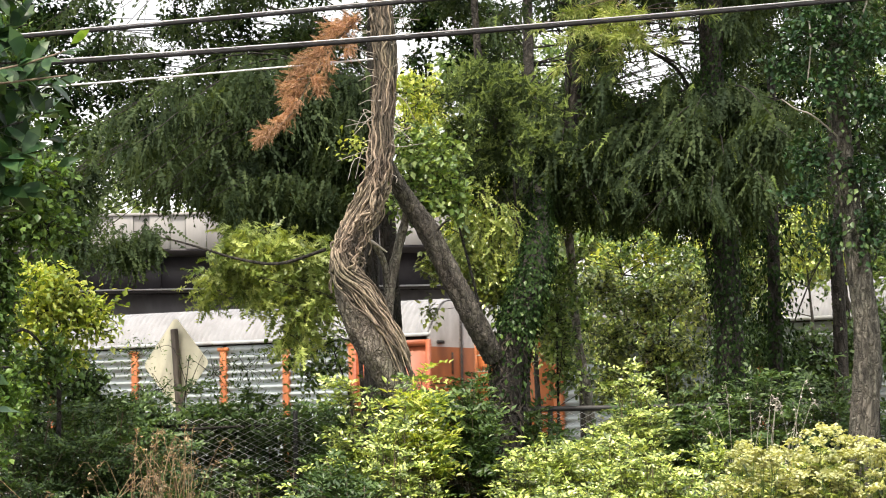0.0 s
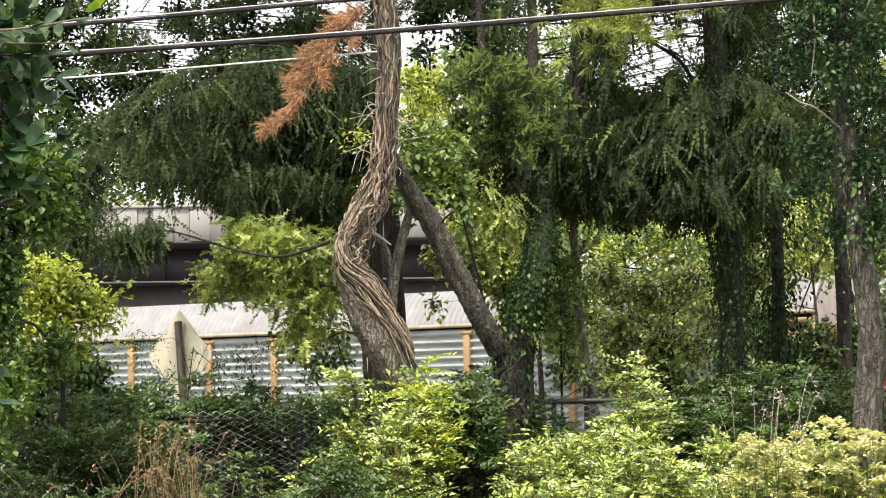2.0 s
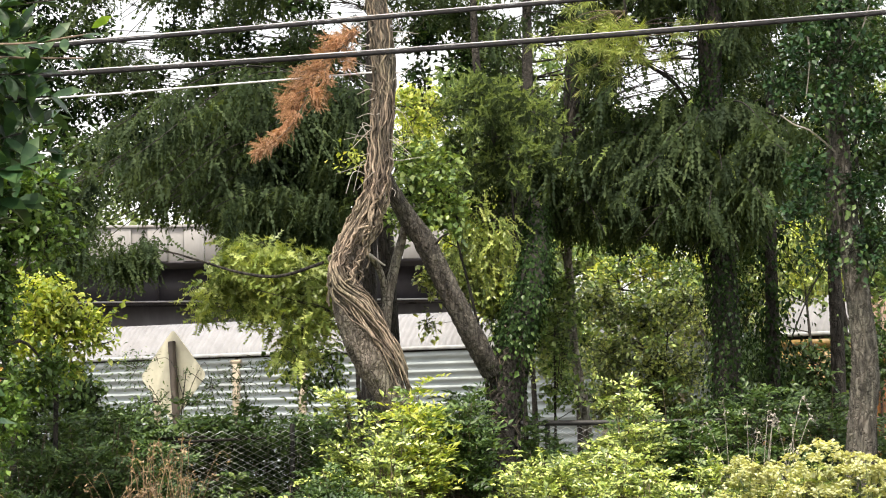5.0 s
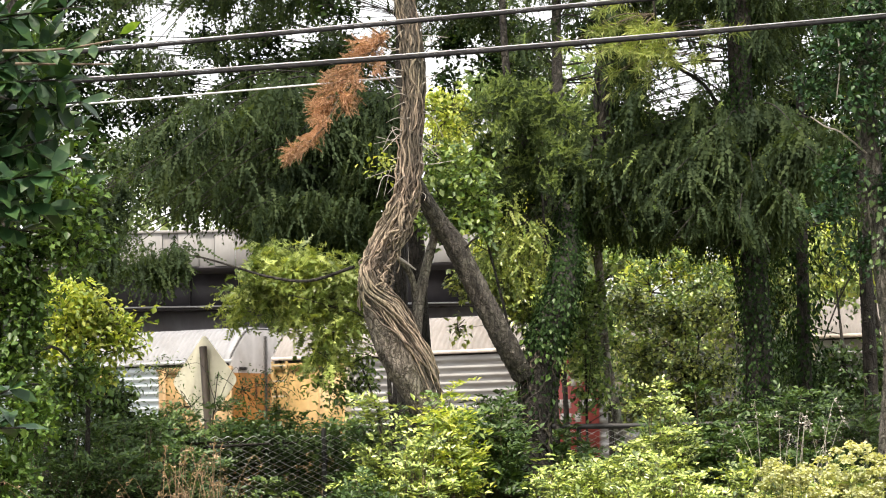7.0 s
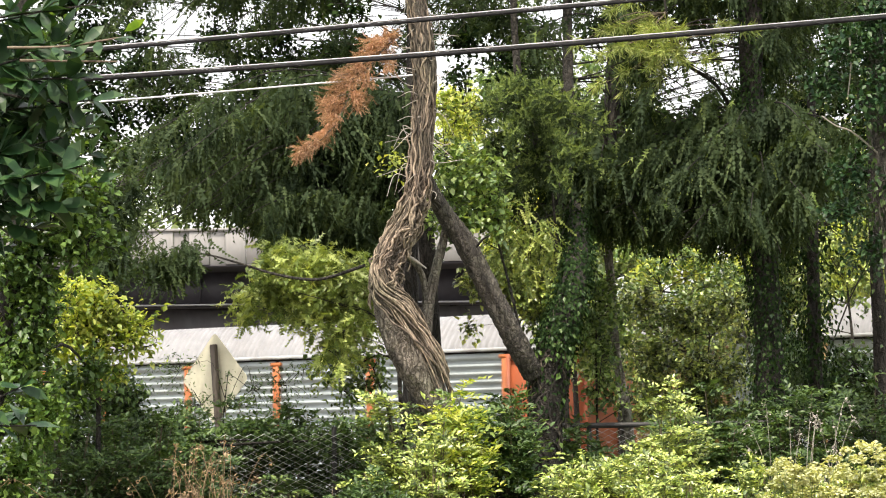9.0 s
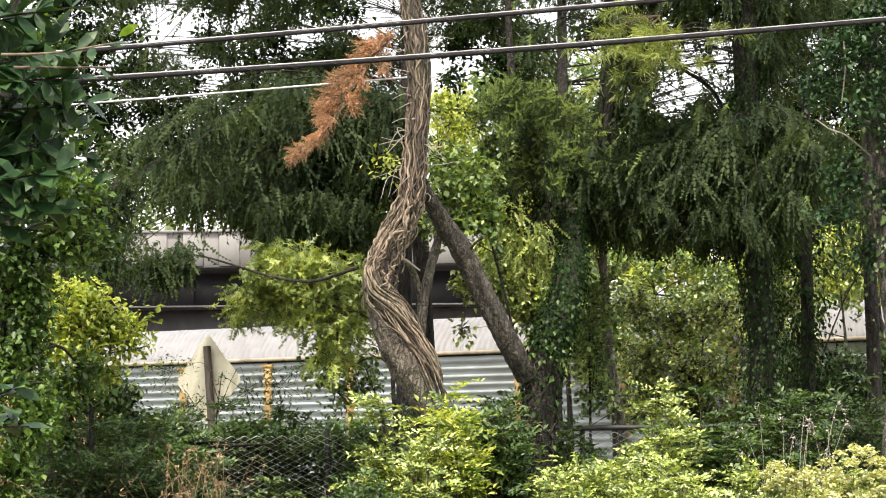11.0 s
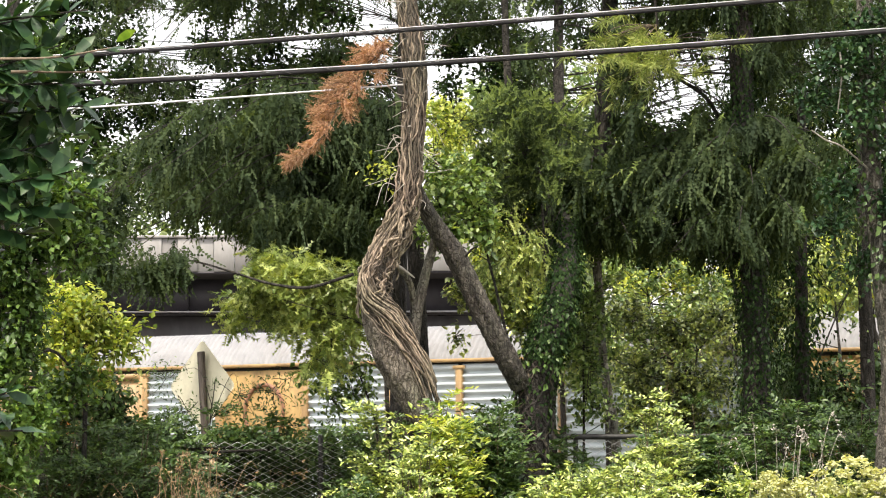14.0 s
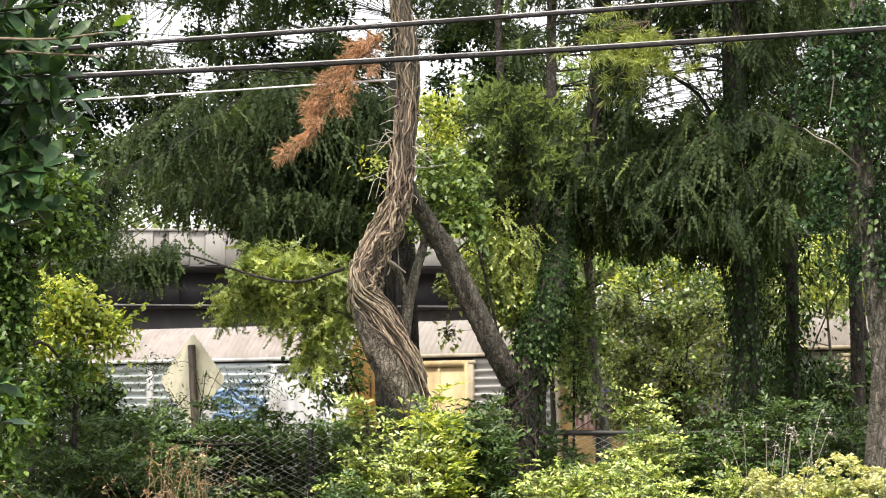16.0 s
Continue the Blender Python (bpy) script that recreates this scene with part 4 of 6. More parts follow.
    put("dead_twig", [tube(stub, [0.018, 0.007], 5)], M["bark_dark"], ob)
    fork = curve(np.array([(-0.70, 27.20, 2.39), (-0.59, 27.30, 2.82), (-0.54, 27.35, 3.16), (-0.50, 27.40, 3.44), (-0.43, 27.45, 3.75), (-0.36, 27.50, 4.00), (-0.30, 27.50, 4.27)]) - base, 28)
    put("dead_stem", [tube(fork, [0.07, 0.066, 0.06, 0.05, 0.035], 10, 0.06)], M["bark_pale"], ob, smooth=True)
    fork = curve(np.array([(-0.52, 27.40, 3.32), (-0.56, 27.38, 3.53), (-0.62, 27.30, 3.70), (-0.73, 27.20, 3.82), (-0.81, 27.15, 3.80)]) - base, 16)
    put("dead_stem", [tube(fork, [0.04, 0.036, 0.022], 8, 0.06)], M["bark_pale"], ob, smooth=True)
    fork = curve(np.array([(-0.80, 27.10, 3.84), (-0.70, 27.10, 3.81), (-0.54, 27.15, 3.70)]) - base, 10)
    put("dead_stem", [tube(fork, [0.018, 0.02, 0.008], 6, 0.06)], M["twig_pale"], ob, smooth=True)
    branch = curve(np.array([(-1.20, 27.00, 3.73), (-1.70, 27.30, 3.61), (-2.16, 27.60, 3.68), (-2.55, 27.80, 3.81), (-2.95, 28.00, 3.94), (-3.29, 28.20, 4.01)]) - base, 30)
    put("dead_branch", [tube(branch, [0.02, 0.014, 0.008], 6, 0.05)], M["bark_dark"], ob, "thin bare drooping branch", smooth=True)
    n = 230
    o = np.array([(-3.35, 28.20, 3.97), (-3.51, 28.20, 3.91), (-3.21, 28.10, 4.01), (-3.40, 28.10, 3.84), (-3.62, 28.20, 3.96)])[rng.integers(0, 5, n)] - base + rng.normal(size=(n, 3)) * np.array([0.1, 0.1, 0.07])
    h = np.array([0, 0, -1.0]) + rng.normal(size=(n, 3)) * 0.6
    h /= np.linalg.norm(h, axis=1)[:, None]
    foliage("branch_foliage", [fringes(o, h, rng.uniform(0.15, 0.42, n), 0.036)], ob, M["needles"], "dark needles at the end of the bare branch")
    put("cut_stub", [tube(np.array([(-0.34, 26.95, 2.06), (-0.32, 26.78, 2.10), (-0.32, 26.76, 2.11)]) - base, [0.06, 0.055, 0.01], 14, 0.03)], M["twig_pale"], ob, "pale sawn stub")
    # dead brown bough
    spine = curve(np.array([(-0.76, 27.00, 6.26), (-0.94, 26.90, 6.09), (-1.11, 26.80, 5.86), (-1.28, 26.70, 5.63), (-1.39, 26.60, 5.38), (-1.53, 26.50, 5.13), (-1.74, 26.40, 4.93)]) - base, 30)
    put("dead_bough", [tube(spine, [0.008, 0.004], 5)], M["twig"], ob)
    P, H = [], []
    for k, (j, dx, dz) in enumerate(((1, -0.16, 0.0), (2, -0.2, -0.12), (4, -0.22, -0.02), (6, -0.26, -0.12), (8, -0.24, -0.2), (10, -0.3, -0.1), (12, -0.26, -0.22), (14, -0.34, -0.16), (16, -0.28, -0.2), (18, -0.16, -0.1), (21, -0.12, -0.16), (24, -0.16, -0.14), (27, -0.14, -0.12), (29, -0.1, -0.06), (11, 0.02, -0.26), (15, 0.06, -0.2), (5, 0.04, -0.24))):
        side = curve([spine[j], spine[j] + np.array([dx * 0.6, rng.normal() * 0.08, dz * 0.4 + 0.02]), spine[j] + np.array([dx, rng.normal() * 0.12, dz])], 10)
        put("dead_bough", [tube(side, [0.008, 0.003], 4)], M["twig"], ob)
        n = 66
        P.append(side[rng.integers(1, 10, n)] + rng.normal(size=(n, 3)) * 0.025)
        H.append(np.array([dx, -0.1, dz * 0.5 - 0.12]) * 2.4 + rng.normal(size=(n, 3)) * 0.42)
    P, H = np.concatenate(P), np.concatenate(H)
    H /= np.linalg.norm(H, axis=1)[:, None]
    foliage("dead_foliage", [sprays(P, H, rng.uniform(0.06, 0.16, len(P)), 18, 0.042, 0.07)], ob, M["needles_brown"], "rust-brown dead needles")


def ivy_on(ob, c, rad, lo, hi, n, size, material, name="ivy", spread=0.06, label=""):
    """Leaves that clothe a trunk."""
    u = rng.uniform(lo, hi, n)
    k = np.linspace(0, 1, len(c))
    d, s, w = frames_along(c)
    a = rng.uniform(0, 2 * np.pi, n)
    at = lambda f: np.stack([np.interp(u, k, f[:, i]) for i in range(3)], 1)
    r = np.interp(u, np.linspace(0, 1, len(rad)), rad) + np.abs(rng.normal(size=n)) * spread
    o = np.cos(a)[:, None] * at(s) + np.sin(a)[:, None] * at(w)
    p = at(c) + r[:, None] * o
    foliage(name, [leaves(p, np.array([0, 0, -0.8]) + 0.5 * unit(n) + o * 0.3, o + 0.4 * unit(n), size * rng.uniform(0.6, 1.3, n), 0.33)], ob, M[material], label)


def build_ivy_tree():
    pts = [(0.80, 28.00, 0.88), (0.74, 28.00, 1.70), (0.75, 28.00, 2.17), (0.80, 28.00, 2.61), (0.90, 28.00, 3.00), (1.05, 28.10, 3.37), (1.16, 28.60, 3.91), (1.26, 31.00, 4.97), (1.27, 33.20, 6.57), (1.33, 34.00, 9.82)]
    base = np.array(pts[0])
    ob = thing("ivy_tree", "dark trunk clothed in ivy, with bare vine stems at its foot", "tree", at=tuple(base))
    c = curve(np.array(pts) - base, 80)
    rad = [0.16, 0.175, 0.18, 0.18, 0.165, 0.14, 0.1, 0.07, 0.05]
    put("trunk", [tube(curve(np.array(pts) - base, 220), rad, 34, 0.05)], M["bark_dark"], ob, smooth=True)
    d, s, w = frames_along(c)
    for k in range(11):
        a = rng.uniform(2.5, 6.5) + wander(36, 0.6)
        r = np.interp(np.arange(36) + 8, np.linspace(0, 79, 9), rad) + 0.012
        p = c[8:44] + r[:, None] * (np.cos(a)[:, None] * s[8:44] + np.sin(a)[:, None] * w[8:44])
        put("vine_stem", [tube(p, [rng.uniform(0.008, 0.016), 0.006], 6, 0.08)], M["vine_grey"] if k % 4 == 0 else M["bark_dark"], ob, smooth=True)
    ivy_on(ob, c, rad, 0.62, 0.86, 2000, 0.055, "leaf_ivy_shade", spread=0.05)
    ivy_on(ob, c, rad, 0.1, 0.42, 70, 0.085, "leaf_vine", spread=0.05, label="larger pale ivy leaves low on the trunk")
    ivy_on(ob, c, rad, 0.2, 0.46, 500, 0.05, "leaf_ivy_shade", spread=0.04)
    ivy_on(ob, c, rad, 0.4, 0.82, 5000, 0.05, "leaf_ivy_shade", spread=0.045)
    ivy_on(ob, c, rad, 0.36, 0.58, 300, 0.055, "leaf_deep", "ivy", 0.08)


def plain_trunk(name, label, pts, radii, bark, ivy=0, leaf="leaf_deep", spread=0.12, size=0.07, lo=0.1, hi=0.75):
    base = np.array(pts[0])
    ob = thing(name, label, "tree", at=tuple(base))
    c = curve(np.array(pts) - base, 60)
    put("trunk", [tube(curve(np.array(pts) - base, 240), radii, 34, 0.05)], M[bark], ob, smooth=True)
    if ivy:
        ivy_on(ob, c, np.array(radii), lo, hi, ivy, size, leaf, "ivy", spread)
    return ob, c, base


# ---- near leafy tree at the road's edge
def laurel_leaf_mesh():
    V = np.array([(0, 0, 0), (0.3, 0.17, 0.03), (0.65, 0.2, 0.03), (1.0, 0, -0.08), (0.65, -0.2, 0.03), (0.3, -0.17, 0.03), (0.35, 0, -0.01), (0.68, 0, -0.02)])
    F = np.array([(0, 6, 1, 1), (1, 6, 7, 2), (2, 7, 3, 3), (3, 7, 4, 4), (4, 7, 6, 5), (5, 6, 0, 0)])
    quads = [f for f in F if len(set(f)) == 4]
    tris = [f[:3] for f in F if len(set(f)) == 3]
    return mesh_from("leaf", [(V, np.array(quads)), (V, np.array(tris))], M["leaf_gloss"])


def sprig(parent, me, start, end, n, size, lime=0.0, bark="twig"):
    """A twig with single glossy leaves."""
    s, e = np.array(start), np.array(end)
    q = curve([s, (s + e) / 2 + rng.normal(size=3) * 0.02, e], 10)
    put("twig", [tube(q, [0.006, 0.003], 5)], M[bark], parent)
    for k in range(n):
        u = rng.uniform(0.25, 1.0)
        p = q[int(u * 9)]
        d = Vector(unit(1)[0]) + Vector(e - s).normalized() * 0.6
        up = Vector((0, -0.5, 1)) + Vector(unit(1)[0]) * 0.6
        x = d.normalized()
        y = up.cross(x).normalized()
        z = x.cross(y)
        sc = size * rng.uniform(0.7, 1.2)
        m = Matrix((x * sc, y * sc, z * sc)).transposed().to_4x4()
        m.translation = Vector(p)
        share("leaf", me, parent, m, M["leaf_lime"] if rng.uniform() < lime else None)


def build_near_tree():
    me = laurel_leaf_mesh()
    Y = 9.0
    base = np.array((-2.12, 9.00, 1.06))
    base[2] = 0.0
    ob = thing("roadside_tree", "broad glossy-leaved evergreen tree beside the road", "tree", at=tuple(base))
    trunk = curve(np.array([base, (-2.08, 9.00, 2.06), (-2.04, 9.00, 2.88), (-2.02, 9.00, 3.70)]) - base, 30)
    put("trunk", [tube(trunk, [0.09, 0.06], 12, 0.05)], M["bark_grey"], ob, smooth=True)
    for start, end, n in (((-2.04, 9.00, 3.17), (-1.54, 9.20, 3.36), 26), ((-2.04, 9.00, 3.04), (-1.48, 9.10, 3.23), 30), ((-2.04, 9.00, 2.96), (-1.38, 8.90, 3.06), 32), ((-2.04, 9.00, 2.90), (-1.50, 9.20, 3.00), 26), ((-2.04, 9.00, 2.80), (-1.50, 9.10, 2.87), 26), ((-2.04, 9.00, 2.67), (-1.40, 8.90, 2.74), 30), ((-2.04, 9.00, 2.59), (-1.44, 9.00, 2.61), 28), ((-2.04, 9.00, 2.51), (-1.57, 9.10, 2.53), 20), ((-2.00, 9.00, 1.86), (-1.61, 9.00, 1.97), 10), ((-1.71, 9.00, 3.02), (-1.37, 9.20, 3.02), 14), ((-2.04, 9.00, 3.25), (-1.38, 9.10, 3.36), 22), ((-2.04, 9.00, 1.82), (-1.60, 9.10, 1.82), 8)):
        limb = curve([np.array(start) - base, (np.array(start) + np.array(end)) / 2 - base + np.array([0, 0, 0.03]), np.array(end) - base], 10)
        sprig(ob, me, limb[0], limb[-1], int(n * 1.55), 0.125, 0.0, "bark_dark")
    n = 1500
    k = rng.integers(0, 8, n)
    p = np.array([(-0.35, 0.35, 3.3), (-0.2, 0.4, 3.12), (-0.1, 0.35, 2.95), (-0.15, 0.4, 2.8), (-0.25, 0.35, 2.66), (-0.3, 0.3, 2.55), (-0.1, 0.45, 3.25), (0.1, 0.4, 2.9)])[k] + np.clip(rng.normal(size=(n, 3)), -1.7, 1.7) * np.array([0.16, 0.12, 0.1]) + np.array([0.3, 0, 0])
    inner = foliage("inner_foliage", [leaves(p, unit(n) + np.array([0.5, 0, -0.2]), np.array([0, -0.6, 1.0]) + 0.7 * unit(n), 0.1 * rng.uniform(0.7, 1.25, n), 0.24)], ob, M["leaf_gloss"])
    tagged(inner, kind="stuff")
    return ob


def build_waving_sprig():
    me = bpy.data.meshes["leaf"]
    ob = thing("leafy_branch", "leafy branch tip with one bright lime leaf, stirring in the wind", "branch", at=(-1.43, 8.80, 3.12))
    b = np.array((-1.43, 8.80, 3.12))
    sprig(ob, me, (-0.25, 0.05, 0.0), np.array((-1.25, 8.80, 3.16)) - b, 12, 0.09, 0.0)
    sprig(ob, me, (-0.2, 0.02, -0.05), np.array((-1.28, 8.80, 3.07)) - b, 10, 0.085, 0.0)
    for px in (np.array((-1.25, 8.75, 3.17)) - b,):
        m = Matrix.Diagonal((0.085, 0.085, 0.085, 1))
        share("leaf", me, ob, Matrix.Translation(px) @ pose(0, 0, 0, -60, -35, 10) @ m, M["leaf_lime"], "bright lime young leaf")
    return ob


# ---------------------------------------------------------------- fence, sign, cables
def build_fence():
    Y, top = 29.6, 2.00
    x0, x1 = -5.6, 5.8
    ob = thing("chain_link_fence", "grey chain-link fence overgrown with shrubs", "fence", at=(0, Y, 0))
    put("top_rail", [tube([(0.85, 0, top), (x1, 0, top)], [0.034], 10)], M["fence_rail"], ob)
    for x in np.arange(x0 + 0.9, x1 + 0.1, 3.0):
        put("fence_post", [tube([(x, 0.03, -0.02), (x, 0.03, top + 0.03)], [0.03], 10)], M["fence_rail"], ob)
    p, chunks = 0.075, []
    rows = int((top - 0.05) / (p / 2))
    for i in range(int((x1 - x0) / p)):
        k = np.arange(rows)
        x = x0 + (i + (k + i) % 2) * p
        y = 0.004 * np.where(k % 2, 1, -1)
        chunks.append(tube(np.stack([x, y, 0.04 + k * p / 2], 1), [0.004], 3))
    mesh = put("wire_mesh", chunks, M["galvanised"], ob)
    tagged(mesh, kind="stuff")


def build_sign():
    c = np.array((-3.24, 31.00, 2.65))
    ob = thing("road_sign", "diamond road sign seen from its bare back on a leaning post", "sign", at=(c[0], c[1], float(ground_z(c[0], c[1]))))
    h = c[2] - float(ground_z(c[0], c[1]))
    half, rnd, pts = 0.41, 0.06, []
    for q in range(4):
        cx, cz = ((1, 1), (-1, 1), (-1, -1), (1, -1))[q]
        for t in np.linspace(0, 90, 6):
            a = radians(t + 90 * q)
            pts.append((cx * (half - rnd) + rnd * math.cos(a), cz * (half - rnd) + rnd * math.sin(a)))
    turn = math.sqrt(0.5)
    ring = [((x - z) * turn, (x + z) * turn) for x, z in pts]
    k = len(ring)
    V = np.array([(x, y, z) for y in (-0.003, 0.003) for x, z in ring])
    F = np.array([(i, (i + 1) % k, (i + 1) % k + k, i + k) for i in range(k)])
    me = mesh_from("sign_panel", [(V, F), (V, np.array([list(range(k))])), (V, np.array([list(range(2 * k - 1, k - 1, -1))]))], M["sign_back"])
    panel = new("sign_panel", me)
    panel.parent = ob
    panel.matrix_basis = pose(0, 0, h, 0, 0, -40)
    tagged(panel, "dull beige unpainted sign back")
    post = put("sign_post", [box(-0.045, 0.045, -0.04, 0.02, -0.1, h + 0.43, 0.008)], M["post"], ob, "brown weathered post")
    post.matrix_basis = pose(0.17, -0.09, 0, 0, -3.2, 0) @ pose(0, 0, 0, 0, 0, -40)
    for z in (-0.25, 0.25):
        b = put("bolt", [tube([(0, -0.02, 0), (0, -0.075, 0)], [0.014], 8)], M["galvanised"], ob)
        b.matrix_basis = pose(0.0, -0.05, h + z)


def build_cables():
    def cable(label, a, b, sag, r, material, lashed):
        a, b = np.array(a), np.array(b)
        t = np.linspace(0, 1, 90)[:, None]
        p = a + (b - a) * t - np.array([0, 0, 1.0]) * sag * 4 * t * (1 - t)
        ob = thing("overhead_cable", label, "cable", "overhead cables along the road", at=tuple(a))
        put("sheath", [tube(p - a, [r], 10)], M[material], ob, smooth=True)
        if lashed:
            q = p - a + np.array([0, -0.004, r + 0.008])
            put("messenger_strand", [tube(q, [0.007], 6)], M["messenger"], ob, smooth=True)
            L = np.linalg.norm(b - a)
            n = int(L / 0.04)
            u = np.linspace(0, 1, n)
            cc = np.stack([np.interp(u, t[:, 0], (p - a)[:, i]) for i in range(3)], 1)
            an = u * L / 0.35 * 2 * np.pi
            put("lashing_wire", [tube(cc + np.stack([0 * an, (r + 0.004) * np.cos(an), (r + 0.006) * np.sin(an) + 0.004], 1), [0.0014], 3)], M["fence_rail"], ob)
    cable("thick black lashed cable strung across the trees", (-7.89, 20, 4.54), (6.67, 20, 5.41), 0.10, 0.016, "cable", True)
    cable("black lashed cable above the others", (-8.01, 20.3, 4.67), (6.79, 20.3, 5.79), 0.02, 0.014, "cable", True)
    cable("thin pale service wire", (-7.62, 26.30, 5.23), (-0.53, 27.00, 5.80), 0.015, 0.01, "strand", False)


# ---------------------------------------------------------------- planting
def plant():
    # conifers with hanging boughs
    conifer("hemlock_tree", "dark drooping conifer with long hanging sprays", [(-0.65, 31.00, -0.28), (-0.80, 31.00, 2.84), (-0.89, 31.00, 4.24), (-0.78, 31.00, 5.65), (-0.73, 31.00, 7.06), (-0.63, 31.00, 13.56)], [0.1, 0.1, 0.09, 0.09, 0.08, 0.05], 4.7, 138,
            [(-6, 3.9), (-4.80, 3.82), (-4.28, 3.78), (-4.08, 4.3), (-3.88, 4.72), (-3.16, 4.7), (-2.67, 4.6), (-2.44, 4.10), (-2.18, 3.84), (-1.60, 3.43), (-1.21, 3.56), (-0.93, 4.54), (0.4, 5)], 49, "needles", fan=(125, 235), low=3.9, mid=6.1, airy=0.1, top=9.0, above=46, gaps=((-4.20, -3.38, 6.75, 7.27), (-3.32, -3.00, 6.01, 6.43), (-2.54, -1.90, 6.94, 7.31), (-2.82, -2.54, 6.49, 6.89), (-1.79, -0.98, 7.14, 7.58), (-3.74, -3.53, 6.47, 6.69)))
    sky_gaps = ((1.12, 1.76, 6.02, 6.9), (2.1, 3.32, 5.98, 6.92))
    conifer("hemlock_tree", "dark drooping conifer behind the cables", [(0.66, 31.00, -0.30), (1.07, 31.00, 2.81), (1.30, 31.00, 4.06), (1.78, 31.00, 6.66), (1.96, 31.00, 13.51)], [0.1, 0.1, 0.1, 0.1, 0.06], 2.0, 120,
            [(-2, 6), (-0.55, 4.83), (-0.01, 4.62), (0.46, 4.42), (1.2, 4.2), (1.6, 4.42), (2.15, 4.22), (2.5, 4.4), (2.82, 4.15), (6, 4.05)], 88, "needles", fresh=0.12, low=4.0, mid=5.55, airy=0.18, top=8.5, gaps=sky_gaps, above=60)
    conifer("hemlock_tree", "tall dark conifer trunk draped with leaves and sprays", [(3.51, 30.00, -0.29), (3.49, 30.00, 1.79), (3.47, 30.00, 3.54), (3.40, 30.00, 5.17), (3.35, 30.00, 6.82), (3.45, 30.00, 13.10)], [0.2, 0.18, 0.16, 0.15, 0.14, 0.08], 1.9, 120,
            [(0, 5), (2.15, 4.4), (2.5, 4.12), (2.82, 4.28), (3.2, 4.0), (3.5, 4.02), (4.18, 4.3), (8, 4.2)], 88, "needles", fresh=0.03, ivy=7500, low=3.9, mid=5.6, airy=0.28, top=8.5, gaps=sky_gaps, above=84)
    # trunks on the right
    tree, _, foot = plain_trunk("bare_tree", "grey furrowed trunk with leafy shoots", [(4.43, 27.00, -0.11), (4.56, 27.00, 1.87), (4.61, 27.00, 2.72), (4.51, 27.00, 3.64), (4.41, 27.00, 4.74), (4.36, 27.00, 5.91), (4.37, 27.00, 8.15), (4.44, 27.00, 10.67)], [0.17, 0.15, 0.14, 0.125, 0.1, 0.09, 0.075, 0.05], "bark_grey", 600, "leaf_deep", 0.2, 0.07, 0.42, 0.8)
    for q in ([(4.02, 26.60, 6.09), (4.03, 26.60, 5.79), (4.00, 26.70, 5.41)], [(4.42, 27.00, 4.80), (4.05, 26.70, 5.05), (3.86, 26.60, 5.11), (3.69, 26.50, 5.21)], [(4.43, 27.00, 5.91), (4.61, 26.80, 6.12), (4.70, 26.70, 6.41)]):
        put("dead_branch", [tube(curve(np.array(q) - foot, 12), [0.011, 0.006], 6, 0.06)], M["twig_pale"], tree, "pale bare branch")
    plain_trunk("broken_snag", "dark rotten snag among the shrubs", [(3.15, 36.20, -0.64), (3.20, 36.20, 2.14), (3.18, 36.20, 2.86), (3.20, 36.20, 3.06)], [0.2, 0.17, 0.15, 0.06], "bark_dark")
    plain_trunk("slim_tree", "slim pale trunk behind the fence", [(1.96, 32.00, 1.25), (1.89, 32.00, 2.15), (1.81, 32.00, 2.61), (1.75, 32.00, 3.12), (1.73, 32.00, 3.70), (1.69, 32.00, 4.35), (1.62, 32.00, 5.29)], [0.066, 0.062, 0.06, 0.056, 0.05, 0.045, 0.04], "bark_birch", 120, "leaf_deep")
    plain_trunk("slim_tree", "slim dark trunk behind the fence", [(4.39, 33.00, -0.49), (4.42, 33.00, 2.45), (4.43, 33.00, 3.94), (4.47, 33.00, 6.56)], [0.1, 0.09, 0.08, 0.05], "bark_dark", 1500, "leaf_ivy_shade", 0.2)
    plain_trunk("slim_tree", "slim dark trunk beside the grey tree", [(5.27, 33.00, -0.51), (5.28, 33.00, 3.10), (5.25, 33.00, 4.45), (5.25, 33.00, 6.55)], [0.1, 0.09, 0.08, 0.05], "bark_dark", 100, "leaf_mid")
    clump_tree("climbing_tree", "broad-leaved shoots reaching round the grey trunk", [(4.77, 27.60, -0.46), (4.80, 27.60, 2.62), (4.66, 27.50, 4.80), (4.60, 27.50, 7.00)], [0.03, 0.025, 0.02, 0.01],
               [((4.03, 26.80, 5.95), (0.3, 0.3, 0.22)), ((3.79, 26.90, 5.66), (0.25, 0.3, 0.18)), ((4.24, 26.70, 5.44), (0.25, 0.3, 0.2)), ((4.62, 26.70, 5.86), (0.3, 0.3, 0.25)), ((4.66, 26.70, 5.19), (0.25, 0.3, 0.25)), ((4.05, 26.80, 4.66), (0.25, 0.3, 0.2)), ((3.94, 26.90, 4.25), (0.2, 0.3, 0.15)), ((4.65, 26.80, 4.47), (0.2, 0.3, 0.25)), ((4.70, 26.80, 3.80), (0.2, 0.3, 0.25)), ((4.27, 27.20, 3.84), (0.2, 0.3, 0.2)), ((4.41, 26.80, 6.37), (0.4, 0.3, 0.2))], 4200, 0.08, "leaf_gloss", limb_r=0.008)
